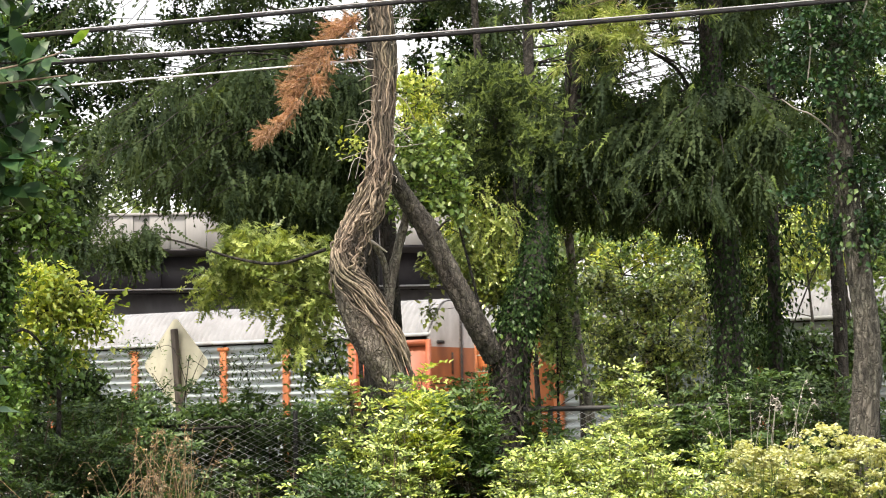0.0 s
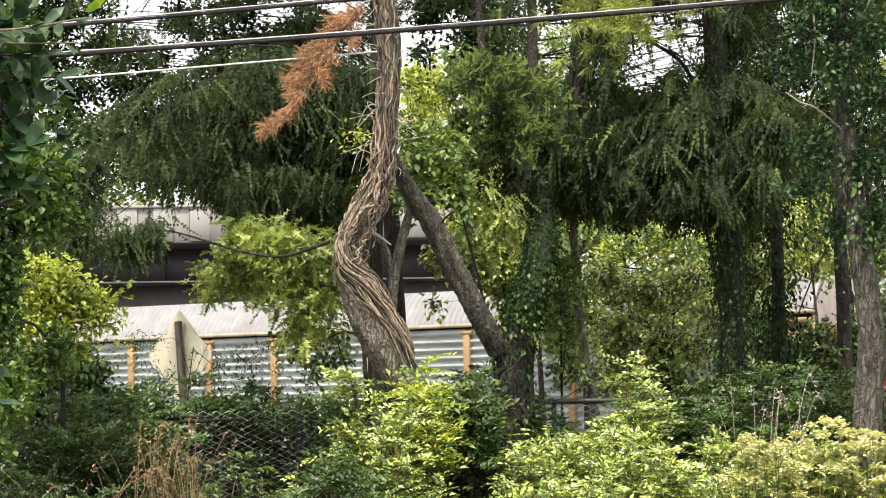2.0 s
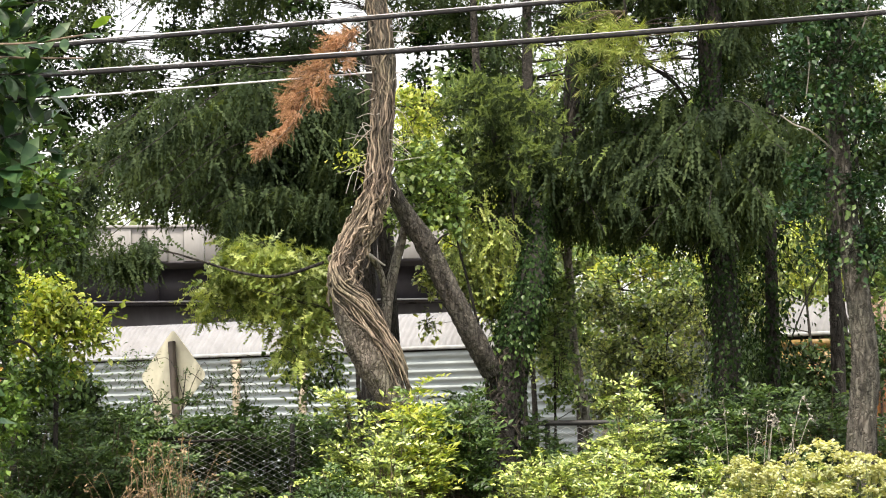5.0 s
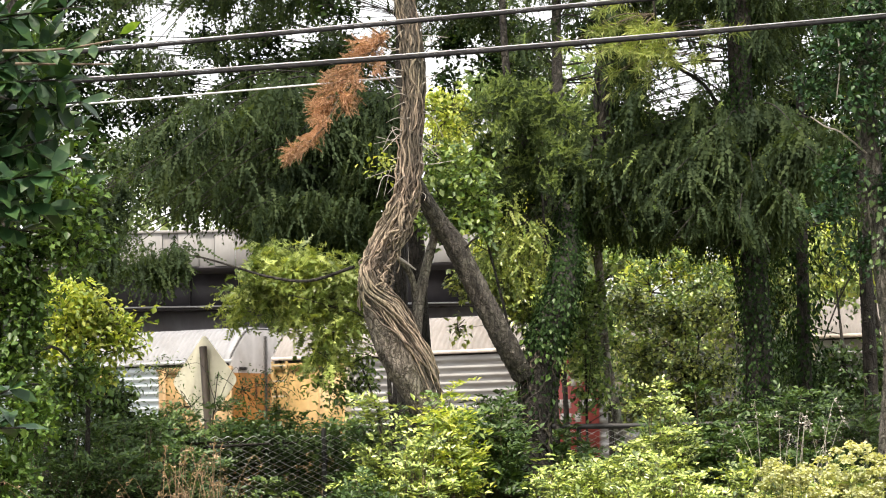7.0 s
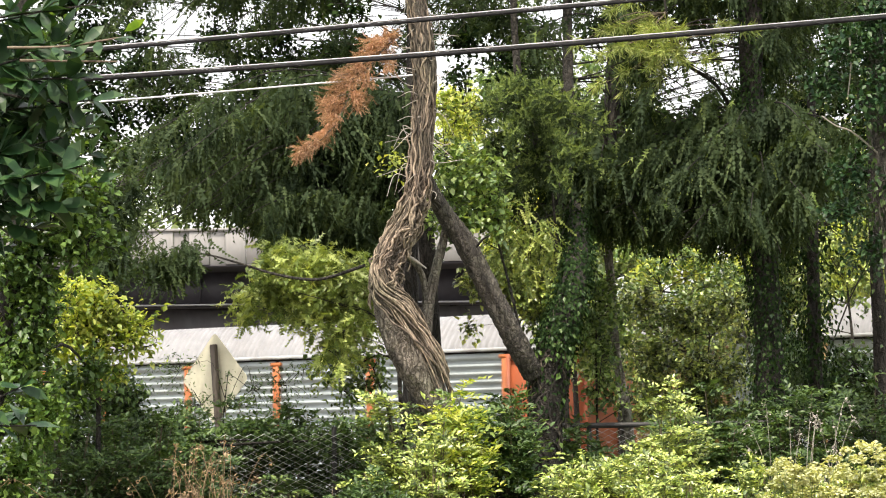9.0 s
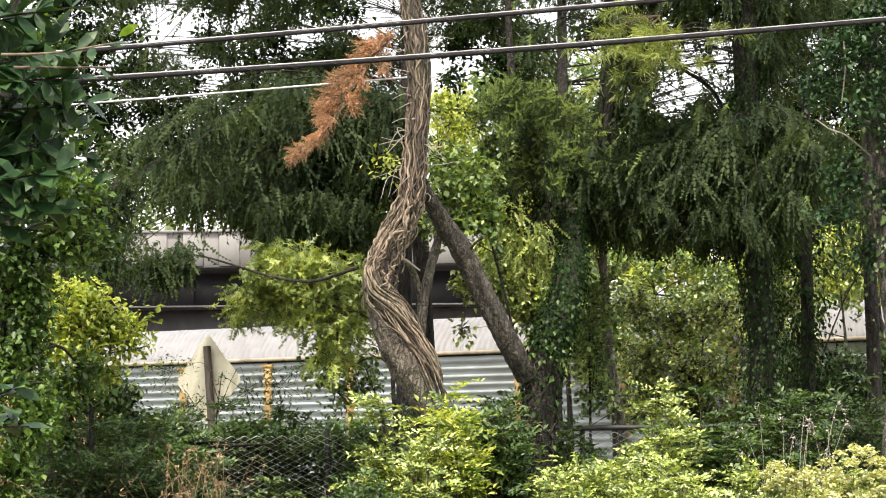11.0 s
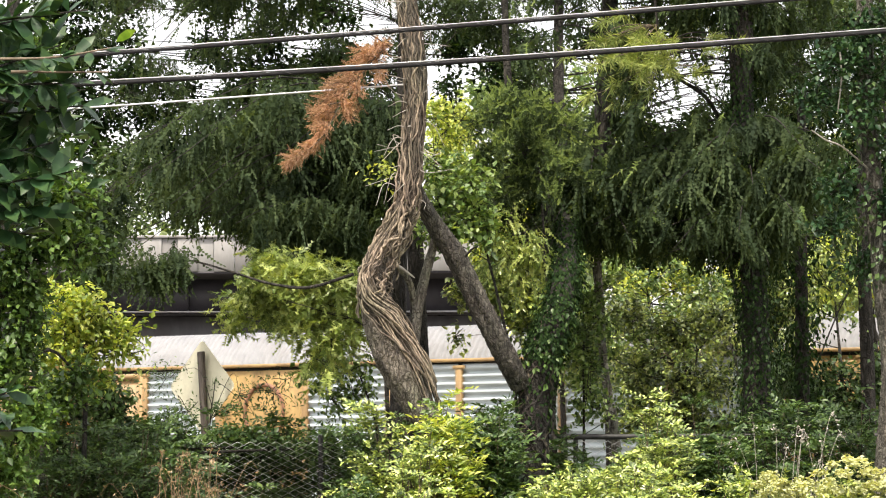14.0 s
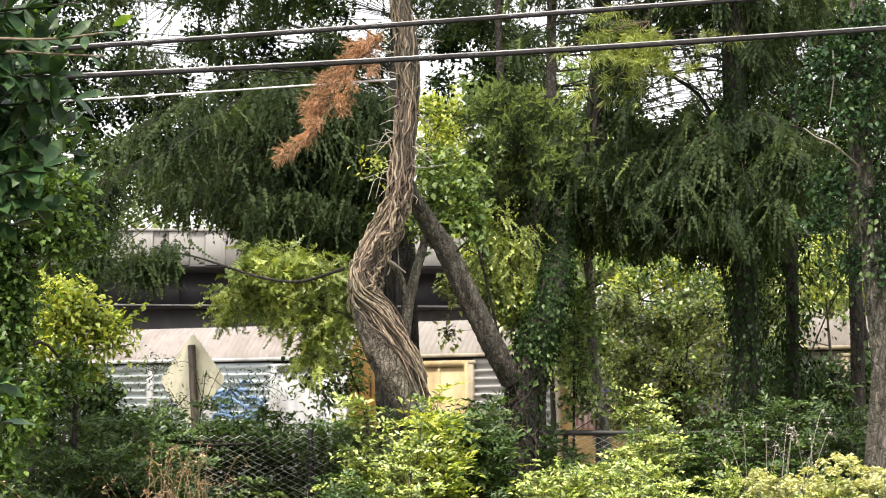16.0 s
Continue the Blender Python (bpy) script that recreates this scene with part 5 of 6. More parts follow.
    # understorey between fence and railway
    # stands under shading boughs; bright leaf colour paints the sun on it
    clump_tree("understorey_tree", "small broadleaved tree behind the fence, leaves coloured as if sunlit", [(3.29, 36.00, -1.06), (3.14, 36.00, 1.6), (3.33, 36.00, 3.28)], [0.035, 0.022, 0.01],
               [((2.54, 36.00, 2.96), (0.5, 0.5, 0.4)), ((3.34, 36.00, 2.79), (0.7, 0.5, 0.45)), ((2.52, 36.00, 2.40), (0.6, 0.5, 0.4)), ((3.57, 36.00, 2.14), (0.8, 0.5, 0.35)), ((3.12, 36.00, 3.60), (0.6, 0.5, 0.3)), ((2.39, 36.00, 3.78), (0.4, 0.5, 0.3)), ((3.61, 36.00, 3.76), (0.4, 0.5, 0.3))], 10500, 0.08, "leaf_bright", limb_r=0.012)
    clump_tree("understorey_tree", "shaded broadleaved tree behind the fence", [(4.88, 35.00, -1.02), (4.88, 35.00, 2.10), (4.83, 35.00, 2.89)], [0.05, 0.04, 0.015],
               [((4.51, 35.00, 2.97), (0.3, 0.6, 0.4)), ((4.68, 34.00, 2.55), (0.6, 0.5, 0.35)), ((4.21, 34.00, 2.17), (0.7, 0.5, 0.45)), ((5.28, 34.00, 2.16), (0.6, 0.5, 0.4)), ((6.08, 35.00, 2.87), (0.4, 0.5, 0.7)), ((6.14, 35.00, 4.60), (0.35, 0.5, 0.6)), ((6.33, 35.00, 5.63), (0.4, 0.5, 0.7))], 9000, 0.085, "leaf_deep", limb_r=0.012)
    # dappled light comes from the patchy bright leaf colour
    clump_tree("understorey_tree", "broadleaved sapling with dappled light put into its leaf colour", [(0.95, 33.00, -0.80), (0.94, 33.00, 2.14), (0.79, 33.00, 4.00)], [0.03, 0.025, 0.015],
               [((0.57, 33.00, 4.15), (0.4, 0.4, 0.4)), ((0.86, 33.00, 3.70), (0.35, 0.4, 0.4)), ((0.04, 33.00, 4.01), (0.25, 0.3, 0.2)), ((-0.12, 33.00, 3.35), (0.1, 0.2, 0.05)), ((1.59, 33.00, 3.17), (0.25, 0.4, 0.5)), ((0.51, 33.00, 3.93), (0.2, 0.3, 0.22)), ((0.72, 33.00, 3.66), (0.2, 0.3, 0.22)), ((0.41, 33.00, 4.23), (0.2, 0.3, 0.22))], 7800, 0.085, "leaf_bright", limb_r=0.007)
    clump_tree("understorey_tree", "thin leafy sapling before the railway", [(1.47, 31.20, -0.25), (1.47, 31.20, 1.97), (1.48, 31.20, 3.79)], [0.018, 0.015, 0.008],
               [((1.58, 31.20, 3.75), (0.2, 0.25, 0.24)), ((1.65, 31.20, 3.47), (0.2, 0.25, 0.24)), ((1.53, 31.20, 3.16), (0.2, 0.25, 0.24)), ((1.60, 31.20, 2.84), (0.2, 0.25, 0.24)), ((1.56, 31.20, 2.53), (0.2, 0.25, 0.24)), ((1.64, 31.20, 2.38), (0.2, 0.25, 0.24)), ((1.43, 31.20, 3.37), (0.2, 0.25, 0.24))], 1500, 0.08, "leaf_mid", limb_r=0.006)
    spruce_tree([(0.87, 30.40, 1.02), (0.86, 30.40, 2.24), (1.04, 30.40, 3.33), (1.03, 30.20, 4.69), (0.63, 30.00, 5.77), (0.51, 30.00, 6.73), (0.50, 30.00, 8.67)], [(0.26, 28.20, 5.67), (0.06, 28.45, 5.53), (0.48, 28.70, 5.78), (0.16, 28.95, 5.22), (0.43, 28.20, 5.28), (0.73, 28.45, 5.71), (0.83, 28.70, 5.42), (1.05, 28.95, 5.71), (0.22, 28.20, 4.77), (1.28, 28.45, 5.57), (1.52, 28.70, 5.39), (0.70, 28.95, 4.99), (1.09, 28.20, 5.04), (-0.06, 28.45, 4.92), (0.46, 28.70, 4.74), (1.42, 28.95, 4.95), (0.96, 28.20, 4.68), (0.60, 28.45, 5.52), (0.92, 28.70, 5.22)])
    clump_tree("understorey_tree", "broad dark leaves climbing between the trunks", [(0.75, 28.30, -0.3), (0.55, 28.30, 2.6), (0.2, 28.20, 4.3)], [0.025, 0.02, 0.01],
               [(p, (0.2, 0.25, 0.17)) for p in [(-0.35, 28.00, 5.03), (-0.21, 28.00, 4.81), (-0.28, 28.00, 4.55), (-0.03, 28.00, 4.68), (0.16, 28.00, 4.48), (-0.08, 28.00, 4.33), (-0.36, 28.00, 4.30), (0.28, 28.00, 4.26), (0.10, 28.00, 4.87)]], 2000, 0.085, "leaf_mid", width=0.36, limb_r=0.007)
    clump_tree("understorey_tree", "thin hanging yellow-green sprays in the sun", [(1.1, 29.2, -0.3), (1.0, 29.2, 3.0), (0.9, 29.0, 4.7)], [0.03, 0.025, 0.012],
               [(p, (0.16, 0.2, 0.2)) for p in [(0.32, 28.70, 4.39), (0.52, 28.70, 4.45), (0.74, 28.70, 4.35), (0.42, 28.70, 4.12), (0.64, 28.70, 4.06), (0.84, 28.70, 4.18)]], 230, 0.085, "leaf_feather", hang=1.6, limb_r=0.006, brush=(0.15, 0.4, 0.03, 1))
    # yellow here is painted sunlight on a leaf cluster
    clump_tree("yellow_tree", "leaves behind the bent trunk, coloured yellow as if sunlit", [(-0.67, 29.3, -0.3), (-0.91, 29.3, 3.2), (-0.35, 29.3, 5.3)], [0.03, 0.025, 0.012],
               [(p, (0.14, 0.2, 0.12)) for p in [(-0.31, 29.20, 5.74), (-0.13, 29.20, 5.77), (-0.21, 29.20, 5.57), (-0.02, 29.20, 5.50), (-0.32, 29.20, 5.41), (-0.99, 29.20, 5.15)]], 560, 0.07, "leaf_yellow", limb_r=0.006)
    clump_tree("understorey_tree", "light green feathery tree behind the bent trunk", [(-0.22, 28.40, -0.43), (-0.63, 28.40, 2.17), (-0.93, 28.40, 3.00), (-1.44, 28.40, 3.52)], [0.03, 0.025, 0.015],
               [((-2.35, 28.40, 3.86), (0.35, 0.4, 0.2)), ((-2.03, 28.40, 3.95), (0.35, 0.4, 0.2)), ((-1.68, 28.40, 3.81), (0.35, 0.4, 0.25)), ((-2.48, 28.40, 3.54), (0.2, 0.3, 0.14)), ((-2.16, 28.40, 3.56), (0.3, 0.4, 0.16)), ((-1.78, 28.40, 3.46), (0.35, 0.4, 0.22)), ((-1.39, 28.40, 3.45), (0.25, 0.4, 0.25)), ((-1.52, 28.40, 3.10), (0.2, 0.3, 0.16)), ((-1.62, 28.40, 2.85), (0.13, 0.3, 0.1)), ((-1.36, 28.40, 3.77), (0.2, 0.3, 0.2))], 1800, 0.09, "leaf_feather", limb_r=0.008, hang=0.7, brush=(0.14, 0.3, 0.05, 1))
    clump_tree("understorey_tree", "shaded thicket before the railway", [(5.6, 34.2, -0.9), (5.5, 34.2, 1.6), (5.3, 34.2, 2.6)], [0.04, 0.03, 0.015],
               [(p, (0.35, 0.4, 0.3)) for p in [(5.07, 34.20, 2.86), (5.41, 34.20, 2.58), (4.83, 34.20, 2.48), (4.46, 34.20, 2.83), (5.21, 34.20, 2.28), (5.68, 34.20, 2.85)]], 3000, 0.085, "leaf_deep", limb_r=0.01)
    clump_tree("dark_shrub", "shaded leaves hanging beside the bent trunk", [(-1.0, 28.9, -0.2), (-1.0, 28.9, 1.9), (-1.2, 28.9, 2.7)], [0.014, 0.012, 0.008],
               [(p, (0.24, 0.3, 0.17)) for p in [(-1.56, 28.90, 2.45), (-1.33, 28.90, 2.74), (-1.62, 28.90, 2.77), (-1.28, 28.90, 2.52)]], 800, 0.075, "leaf_mid", category="bush", limb_r=0.006)
    clump_tree("hemlock_bough", "dark hanging conifer bough by the overpass", [(-4.6, 27.2, -0.2), (-4.5, 27.2, 3.4), (-4.15, 27.2, 4.6)], [0.04, 0.035, 0.015],
               [(p, (0.2, 0.2, 0.2)) for p in [(-4.10, 27.20, 4.63), (-3.97, 27.20, 4.44), (-4.08, 27.20, 4.23), (-3.98, 27.20, 4.01), (-4.13, 27.20, 3.86), (-3.91, 27.20, 4.66), (-4.22, 27.20, 4.41)]], 620, 0.085, "needles", hang=1.6, limb_r=0.008, brush=(0.15, 0.35, 0.036, 1))
    # young growth in full sun between the trees and the railway, more sunlight put into its leaf colours
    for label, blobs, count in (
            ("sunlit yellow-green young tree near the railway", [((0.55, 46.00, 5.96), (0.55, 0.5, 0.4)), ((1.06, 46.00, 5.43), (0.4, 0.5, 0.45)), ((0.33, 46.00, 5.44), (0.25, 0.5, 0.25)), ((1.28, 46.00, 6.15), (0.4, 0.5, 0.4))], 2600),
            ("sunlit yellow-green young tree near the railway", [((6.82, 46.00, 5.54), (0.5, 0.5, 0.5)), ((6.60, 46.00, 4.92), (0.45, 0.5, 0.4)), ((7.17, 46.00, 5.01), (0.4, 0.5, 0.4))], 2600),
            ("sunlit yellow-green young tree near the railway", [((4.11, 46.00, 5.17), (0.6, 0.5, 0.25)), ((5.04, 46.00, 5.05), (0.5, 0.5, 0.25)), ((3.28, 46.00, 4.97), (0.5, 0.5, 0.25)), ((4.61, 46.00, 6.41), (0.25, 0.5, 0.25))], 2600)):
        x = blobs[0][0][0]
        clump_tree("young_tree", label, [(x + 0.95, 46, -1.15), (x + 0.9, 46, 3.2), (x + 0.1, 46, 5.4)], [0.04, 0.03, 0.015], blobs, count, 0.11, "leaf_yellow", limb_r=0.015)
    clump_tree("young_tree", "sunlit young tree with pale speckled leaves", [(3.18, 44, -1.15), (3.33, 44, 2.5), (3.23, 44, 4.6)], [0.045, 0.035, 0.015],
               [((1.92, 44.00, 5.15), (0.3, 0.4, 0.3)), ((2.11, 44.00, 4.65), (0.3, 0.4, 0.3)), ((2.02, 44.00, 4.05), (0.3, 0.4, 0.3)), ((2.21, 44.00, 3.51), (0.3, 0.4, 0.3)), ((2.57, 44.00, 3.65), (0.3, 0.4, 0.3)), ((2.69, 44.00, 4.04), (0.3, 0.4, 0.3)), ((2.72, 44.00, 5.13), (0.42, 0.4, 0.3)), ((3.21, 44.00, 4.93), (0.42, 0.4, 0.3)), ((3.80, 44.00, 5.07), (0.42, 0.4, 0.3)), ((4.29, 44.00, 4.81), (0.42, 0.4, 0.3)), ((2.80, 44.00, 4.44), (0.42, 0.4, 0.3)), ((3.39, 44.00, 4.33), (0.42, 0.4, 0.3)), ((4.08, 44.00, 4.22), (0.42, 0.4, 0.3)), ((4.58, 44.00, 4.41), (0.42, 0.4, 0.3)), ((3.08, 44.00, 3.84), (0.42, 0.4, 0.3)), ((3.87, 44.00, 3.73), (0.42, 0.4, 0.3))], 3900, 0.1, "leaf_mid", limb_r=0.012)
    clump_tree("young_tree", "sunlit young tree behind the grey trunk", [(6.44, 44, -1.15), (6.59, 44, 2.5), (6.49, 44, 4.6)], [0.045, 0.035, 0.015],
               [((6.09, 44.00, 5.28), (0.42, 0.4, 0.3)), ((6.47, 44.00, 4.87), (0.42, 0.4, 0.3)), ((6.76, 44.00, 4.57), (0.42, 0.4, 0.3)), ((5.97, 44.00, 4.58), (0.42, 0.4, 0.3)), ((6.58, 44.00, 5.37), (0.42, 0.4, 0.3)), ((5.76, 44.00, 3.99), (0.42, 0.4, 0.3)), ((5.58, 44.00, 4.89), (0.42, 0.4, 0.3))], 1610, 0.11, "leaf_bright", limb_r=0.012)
    # tall trees close to the line, which shade the passing train
    # the first tree, mostly hidden, is added just to cast shade on the train
    for px, Y, lo, h, mat in ((908, 59.0, 7.6, 11.0, "leaf_mid"), (985, 57.5, 5.9, 9.0, "leaf_bright"), (1120, 56.5, 3.6, 9, "leaf_bright"), (1290, 55.5, 4.4, 9, "leaf_bright"), (1460, 53.5, 5.4, 10, "leaf_bright"), (1640, 52, 4.8, 11, "leaf_mid")):
        x = (px - 784) / 4446 * Y
        blobs = []
        for k in range(36):
            z = rng.uniform(lo, h) if k > 8 else rng.uniform(lo, lo + 1.6)
            blobs.append(((x + rng.normal() * 1.0, Y + rng.normal() * 0.8, z), (0.85, 0.9, 0.65)))
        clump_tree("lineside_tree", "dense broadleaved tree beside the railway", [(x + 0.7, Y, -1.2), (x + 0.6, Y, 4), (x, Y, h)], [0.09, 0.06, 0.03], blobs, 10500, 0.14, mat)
    # yellow leaves stand for sunlit foliage in the distance
    clump_tree("yellow_tree", "tree beyond the railway, full sun put into its yellow leaves", [(-0.98, 90.00, -3.06), (-0.81, 90.00, 7.01), (-0.66, 90.00, 12.72)], [0.2, 0.15, 0.05], [((-0.60, 90.00, 13.34), (1.0, 0.6, 1.0)), ((-0.18, 90.00, 14.15), (0.8, 0.5, 0.7)), ((-0.89, 90.00, 14.37), (0.6, 0.5, 0.6)), ((-2.86, 90.00, 12.15), (0.9, 0.5, 0.9)), ((-3.46, 90.00, 13.39), (0.6, 0.5, 0.6))], 5200, 0.16, "leaf_yellow")
    clump_tree("yellow_tree", "tree beyond the railway, full sun put into its yellow leaves", [(13.05, 90.00, -1.30), (13.28, 90.00, 6.77), (13.55, 90.00, 9.20)], [0.09, 0.07, 0.03], [((13.54, 90.00, 8.80), (1.4, 0.8, 1.3)), ((13.29, 90.00, 7.38), (1.2, 0.8, 0.9))], 2600, 0.2, "leaf_yellow")
    pine_tree([(3.62, 31.00, -0.35), (3.60, 31.00, 3.46), (3.17, 31.00, 5.93), (2.40, 30.00, 6.63), (2.25, 30.00, 8.91)], [0.06, 0.05, 0.03, 0.018, 0.012])
    for label, px, blobs, count in (
            ("dark broadleaved tree with sky showing through", 668, [((-5.30, 35.00, 7.59), (0.5, 0.5, 0.35)), ((-4.67, 35.00, 7.10), (0.5, 0.5, 0.35)), ((-3.95, 35.00, 6.93), (0.35, 0.5, 0.2)), ((-3.63, 35.00, 7.48), (0.4, 0.5, 0.3)), ((-2.83, 35.00, 7.63), (0.5, 0.5, 0.3)), ((-2.36, 35.00, 7.14), (0.5, 0.5, 0.4)), ((-1.73, 35.00, 7.29), (0.5, 0.5, 0.5)), ((-2.69, 35.00, 6.59), (0.5, 0.5, 0.35)), ((-1.66, 35.00, 6.41), (0.5, 0.5, 0.4)), ((-4.27, 35.00, 6.61), (0.5, 0.5, 0.25)), ((-5.69, 35.00, 8.16), (0.6, 0.5, 0.4)), ((-3.54, 35.00, 8.29), (0.6, 0.5, 0.3)), ((-5.07, 35.00, 6.63), (0.4, 0.5, 0.3)), ((-5.46, 35.00, 6.96), (0.5, 0.5, 0.3)), ((-3.08, 35.00, 7.07), (0.35, 0.5, 0.25)), ((-4.20, 35.00, 6.21), (0.5, 0.5, 0.3)), ((-3.48, 35.00, 6.36), (0.4, 0.5, 0.25)), ((-2.22, 35.00, 6.02), (0.5, 0.5, 0.3)), ((-4.98, 35.00, 8.23), (0.6, 0.5, 0.3)), ((-1.88, 35.00, 8.02), (0.5, 0.5, 0.3)), ((-5.23, 35.00, 6.15), (0.4, 0.5, 0.3)), ((-5.94, 35.00, 7.44), (0.5, 0.5, 0.4)), ((-5.78, 35.00, 6.56), (0.4, 0.5, 0.4)), ((-5.71, 35.00, 5.76), (0.4, 0.5, 0.4)), ((-5.42, 35.00, 7.52), (0.35, 0.5, 0.3))], 22000),
            ("dark tree crown with sky showing through", 927, [((-0.14, 36.00, 7.75), (0.3, 0.5, 0.3)), ((0.59, 36.00, 7.00), (0.4, 0.5, 0.5)), ((-0.26, 36.00, 7.1), (0.24, 0.4, 0.16)), ((0.84, 36.00, 7.65), (0.5, 0.5, 0.4)), ((1.99, 36.00, 7.88), (0.35, 0.5, 0.2)), ((3.43, 36.00, 6.62), (0.3, 0.5, 0.2)), ((4.59, 36.00, 7.34), (0.6, 0.5, 0.5)), ((5.32, 36.00, 6.83), (0.5, 0.5, 0.5)), ((6.15, 36.00, 7.31), (0.5, 0.5, 0.5)), ((2.94, 36.00, 6.38), (0.5, 0.5, 0.3)), ((4.25, 36.00, 6.60), (0.5, 0.5, 0.4)), ((5.71, 36.00, 6.33), (0.5, 0.5, 0.4)), ((0.03, 36.00, 8.16), (0.5, 0.5, 0.25)), ((5.10, 36.00, 7.99), (0.8, 0.5, 0.35)), ((2.23, 36.00, 7.38), (0.2, 0.4, 0.12)), ((2.62, 36.00, 6.63), (0.3, 0.4, 0.12)), ((3.22, 36.00, 7.78), (0.3, 0.4, 0.1)), ((2.73, 36.00, 8.03), (0.4, 0.4, 0.16)), ((3.92, 36.00, 6.61), (0.3, 0.4, 0.3)), ((4.82, 36.00, 6.51), (0.4, 0.4, 0.35)), ((5.42, 36.00, 7.57), (0.4, 0.4, 0.3)), ((6.29, 36.00, 6.57), (0.35, 0.4, 0.4)), ((6.18, 36.00, 5.83), (0.35, 0.4, 0.3)), ((0.99, 36.00, 6.66), (0.35, 0.4, 0.25)), ((0.47, 36.00, 7.41), (0.3, 0.4, 0.25)), ((-0.10, 36.00, 7.67), (0.3, 0.4, 0.25)), ((1.82, 36.00, 7.72), (0.3, 0.4, 0.15)), ((4.53, 36.00, 7.84), (0.5, 0.4, 0.3)), ((-3.25, 36.00, 6.98), (0.4, 0.4, 0.2)), ((-4.88, 36.00, 7.83), (0.4, 0.4, 0.2)), ((0.19, 36.00, 7.91), (0.4, 0.4, 0.25)), ((5.59, 36.00, 8.06), (0.6, 0.4, 0.4)), ((6.16, 36.00, 7.97), (0.5, 0.4, 0.4)), ((6.56, 36.00, 7.47), (0.4, 0.4, 0.5))], 20500)):
        x = (px - 784) / 4446 * 36
        # crowns out of the sun: their shade is put into near-black leaves
        clump_tree("dark_tree", label, [(x, 36, -0.3), (x, 36, 4), (x + 0.2, 36, 7.5)], [0.14, 0.11, 0.05], blobs, count, 0.085, "leaf_ivy_shade", limb_r=0.016)
    # tall conifers behind, their drooping twigs dark against the sky, with openings
    holes = [(-0.68, 0.13, 5.87, 6.64), (0.26, 1.10, 4.38, 5.23), (-4.60, -3.71, 7.26, 7.77), (-3.64, -3.29, 6.42, 6.89), (-2.08, -1.00, 7.67, 8.07), (-0.43, 0.03, 6.60, 7.30), (1.30, 1.78, 6.57, 7.33), (2.77, 3.61, 6.78, 7.48), (-3.13, -3.02, 7.00, 7.23), (0.15, 0.46, 6.94, 7.25), (-2.40, -2.20, 7.26, 7.45)]
    for label, lo, hi, foot, head in (("tall dark conifer, its twigs fine against the sky", -4.64, 0.1, -0.6, -0.74), ("tall dark conifer behind the spruce", 0.1, 6.00, 0.96, 1.97)):
        blobs = []
        while len(blobs) < (52 if foot < 0 else 92):
            x, z = rng.uniform(lo, hi), rng.uniform(6.33, 8.43)
            if not any(a - 0.26 < x < b + 0.26 and c - 0.1 < z < d + 0.3 for a, b, c, d in holes):
                blobs.append(((x, 34 + rng.normal() * 0.4, z), (0.3, 0.3, 0.16)))
        clump_tree("tall_conifer", label, [(foot, 34, -0.6), (foot, 34, 2.6), ((foot + head) / 2, 34, 4.6), (head, 34, 6.2), (head, 34, 12)], [0.12, 0.12, 0.11, 0.1, 0.06], blobs, 3400 if foot < 0 else 5600, 0.085, "needles", hang=0.9, limb_r=0.006, brush=(0.1, 0.26, 0.03, 1))
    # both trees get their deep shade from a dark leaf colour
    clump_tree("dark_tree", "dense tree with deep shade put into its dark leaves", [(-0.93, 35.00, -0.92), (-0.89, 35.00, 3.78), (-0.96, 35.00, 5.36)], [0.1, 0.08, 0.04],
               [((-4.77, 34.50, 5.85), (0.55, 0.4, 0.4)), ((-4.06, 34.50, 5.68), (0.55, 0.4, 0.35)), ((-3.36, 34.50, 5.59), (0.55, 0.4, 0.4)), ((-2.66, 34.50, 5.34), (0.55, 0.4, 0.4)), ((-1.97, 34.50, 5.01), (0.55, 0.4, 0.5)), ((-1.41, 34.50, 5.47), (0.45, 0.4, 0.5)), ((-2.36, 34.50, 4.79), (0.45, 0.4, 0.3)), ((-1.58, 34.50, 4.38), (0.4, 0.4, 0.3))], 5200, 0.11, "leaf_deep", limb_r=0.015)
    clump_tree("dark_tree", "dense tree with deep shade put into its dark leaves", [(3.92, 34.60, -0.95), (3.88, 34.60, 2.91), (3.5, 34.60, 5.25)], [0.04, 0.03, 0.02],
               [((2.41, 34.50, 5.49), (0.4, 0.4, 0.35)), ((3.19, 34.50, 5.39), (0.45, 0.4, 0.35)), ((4.43, 34.50, 5.29), (0.4, 0.4, 0.4)), ((3.41, 34.50, 4.76), (0.45, 0.4, 0.3)), ((5.06, 34.50, 5.52), (0.4, 0.4, 0.5)), ((2.55, 34.50, 4.70), (0.35, 0.4, 0.3)), ((4.41, 34.50, 4.51), (0.35, 0.4, 0.3))], 4200, 0.11, "leaf_ivy_shade", limb_r=0.012)
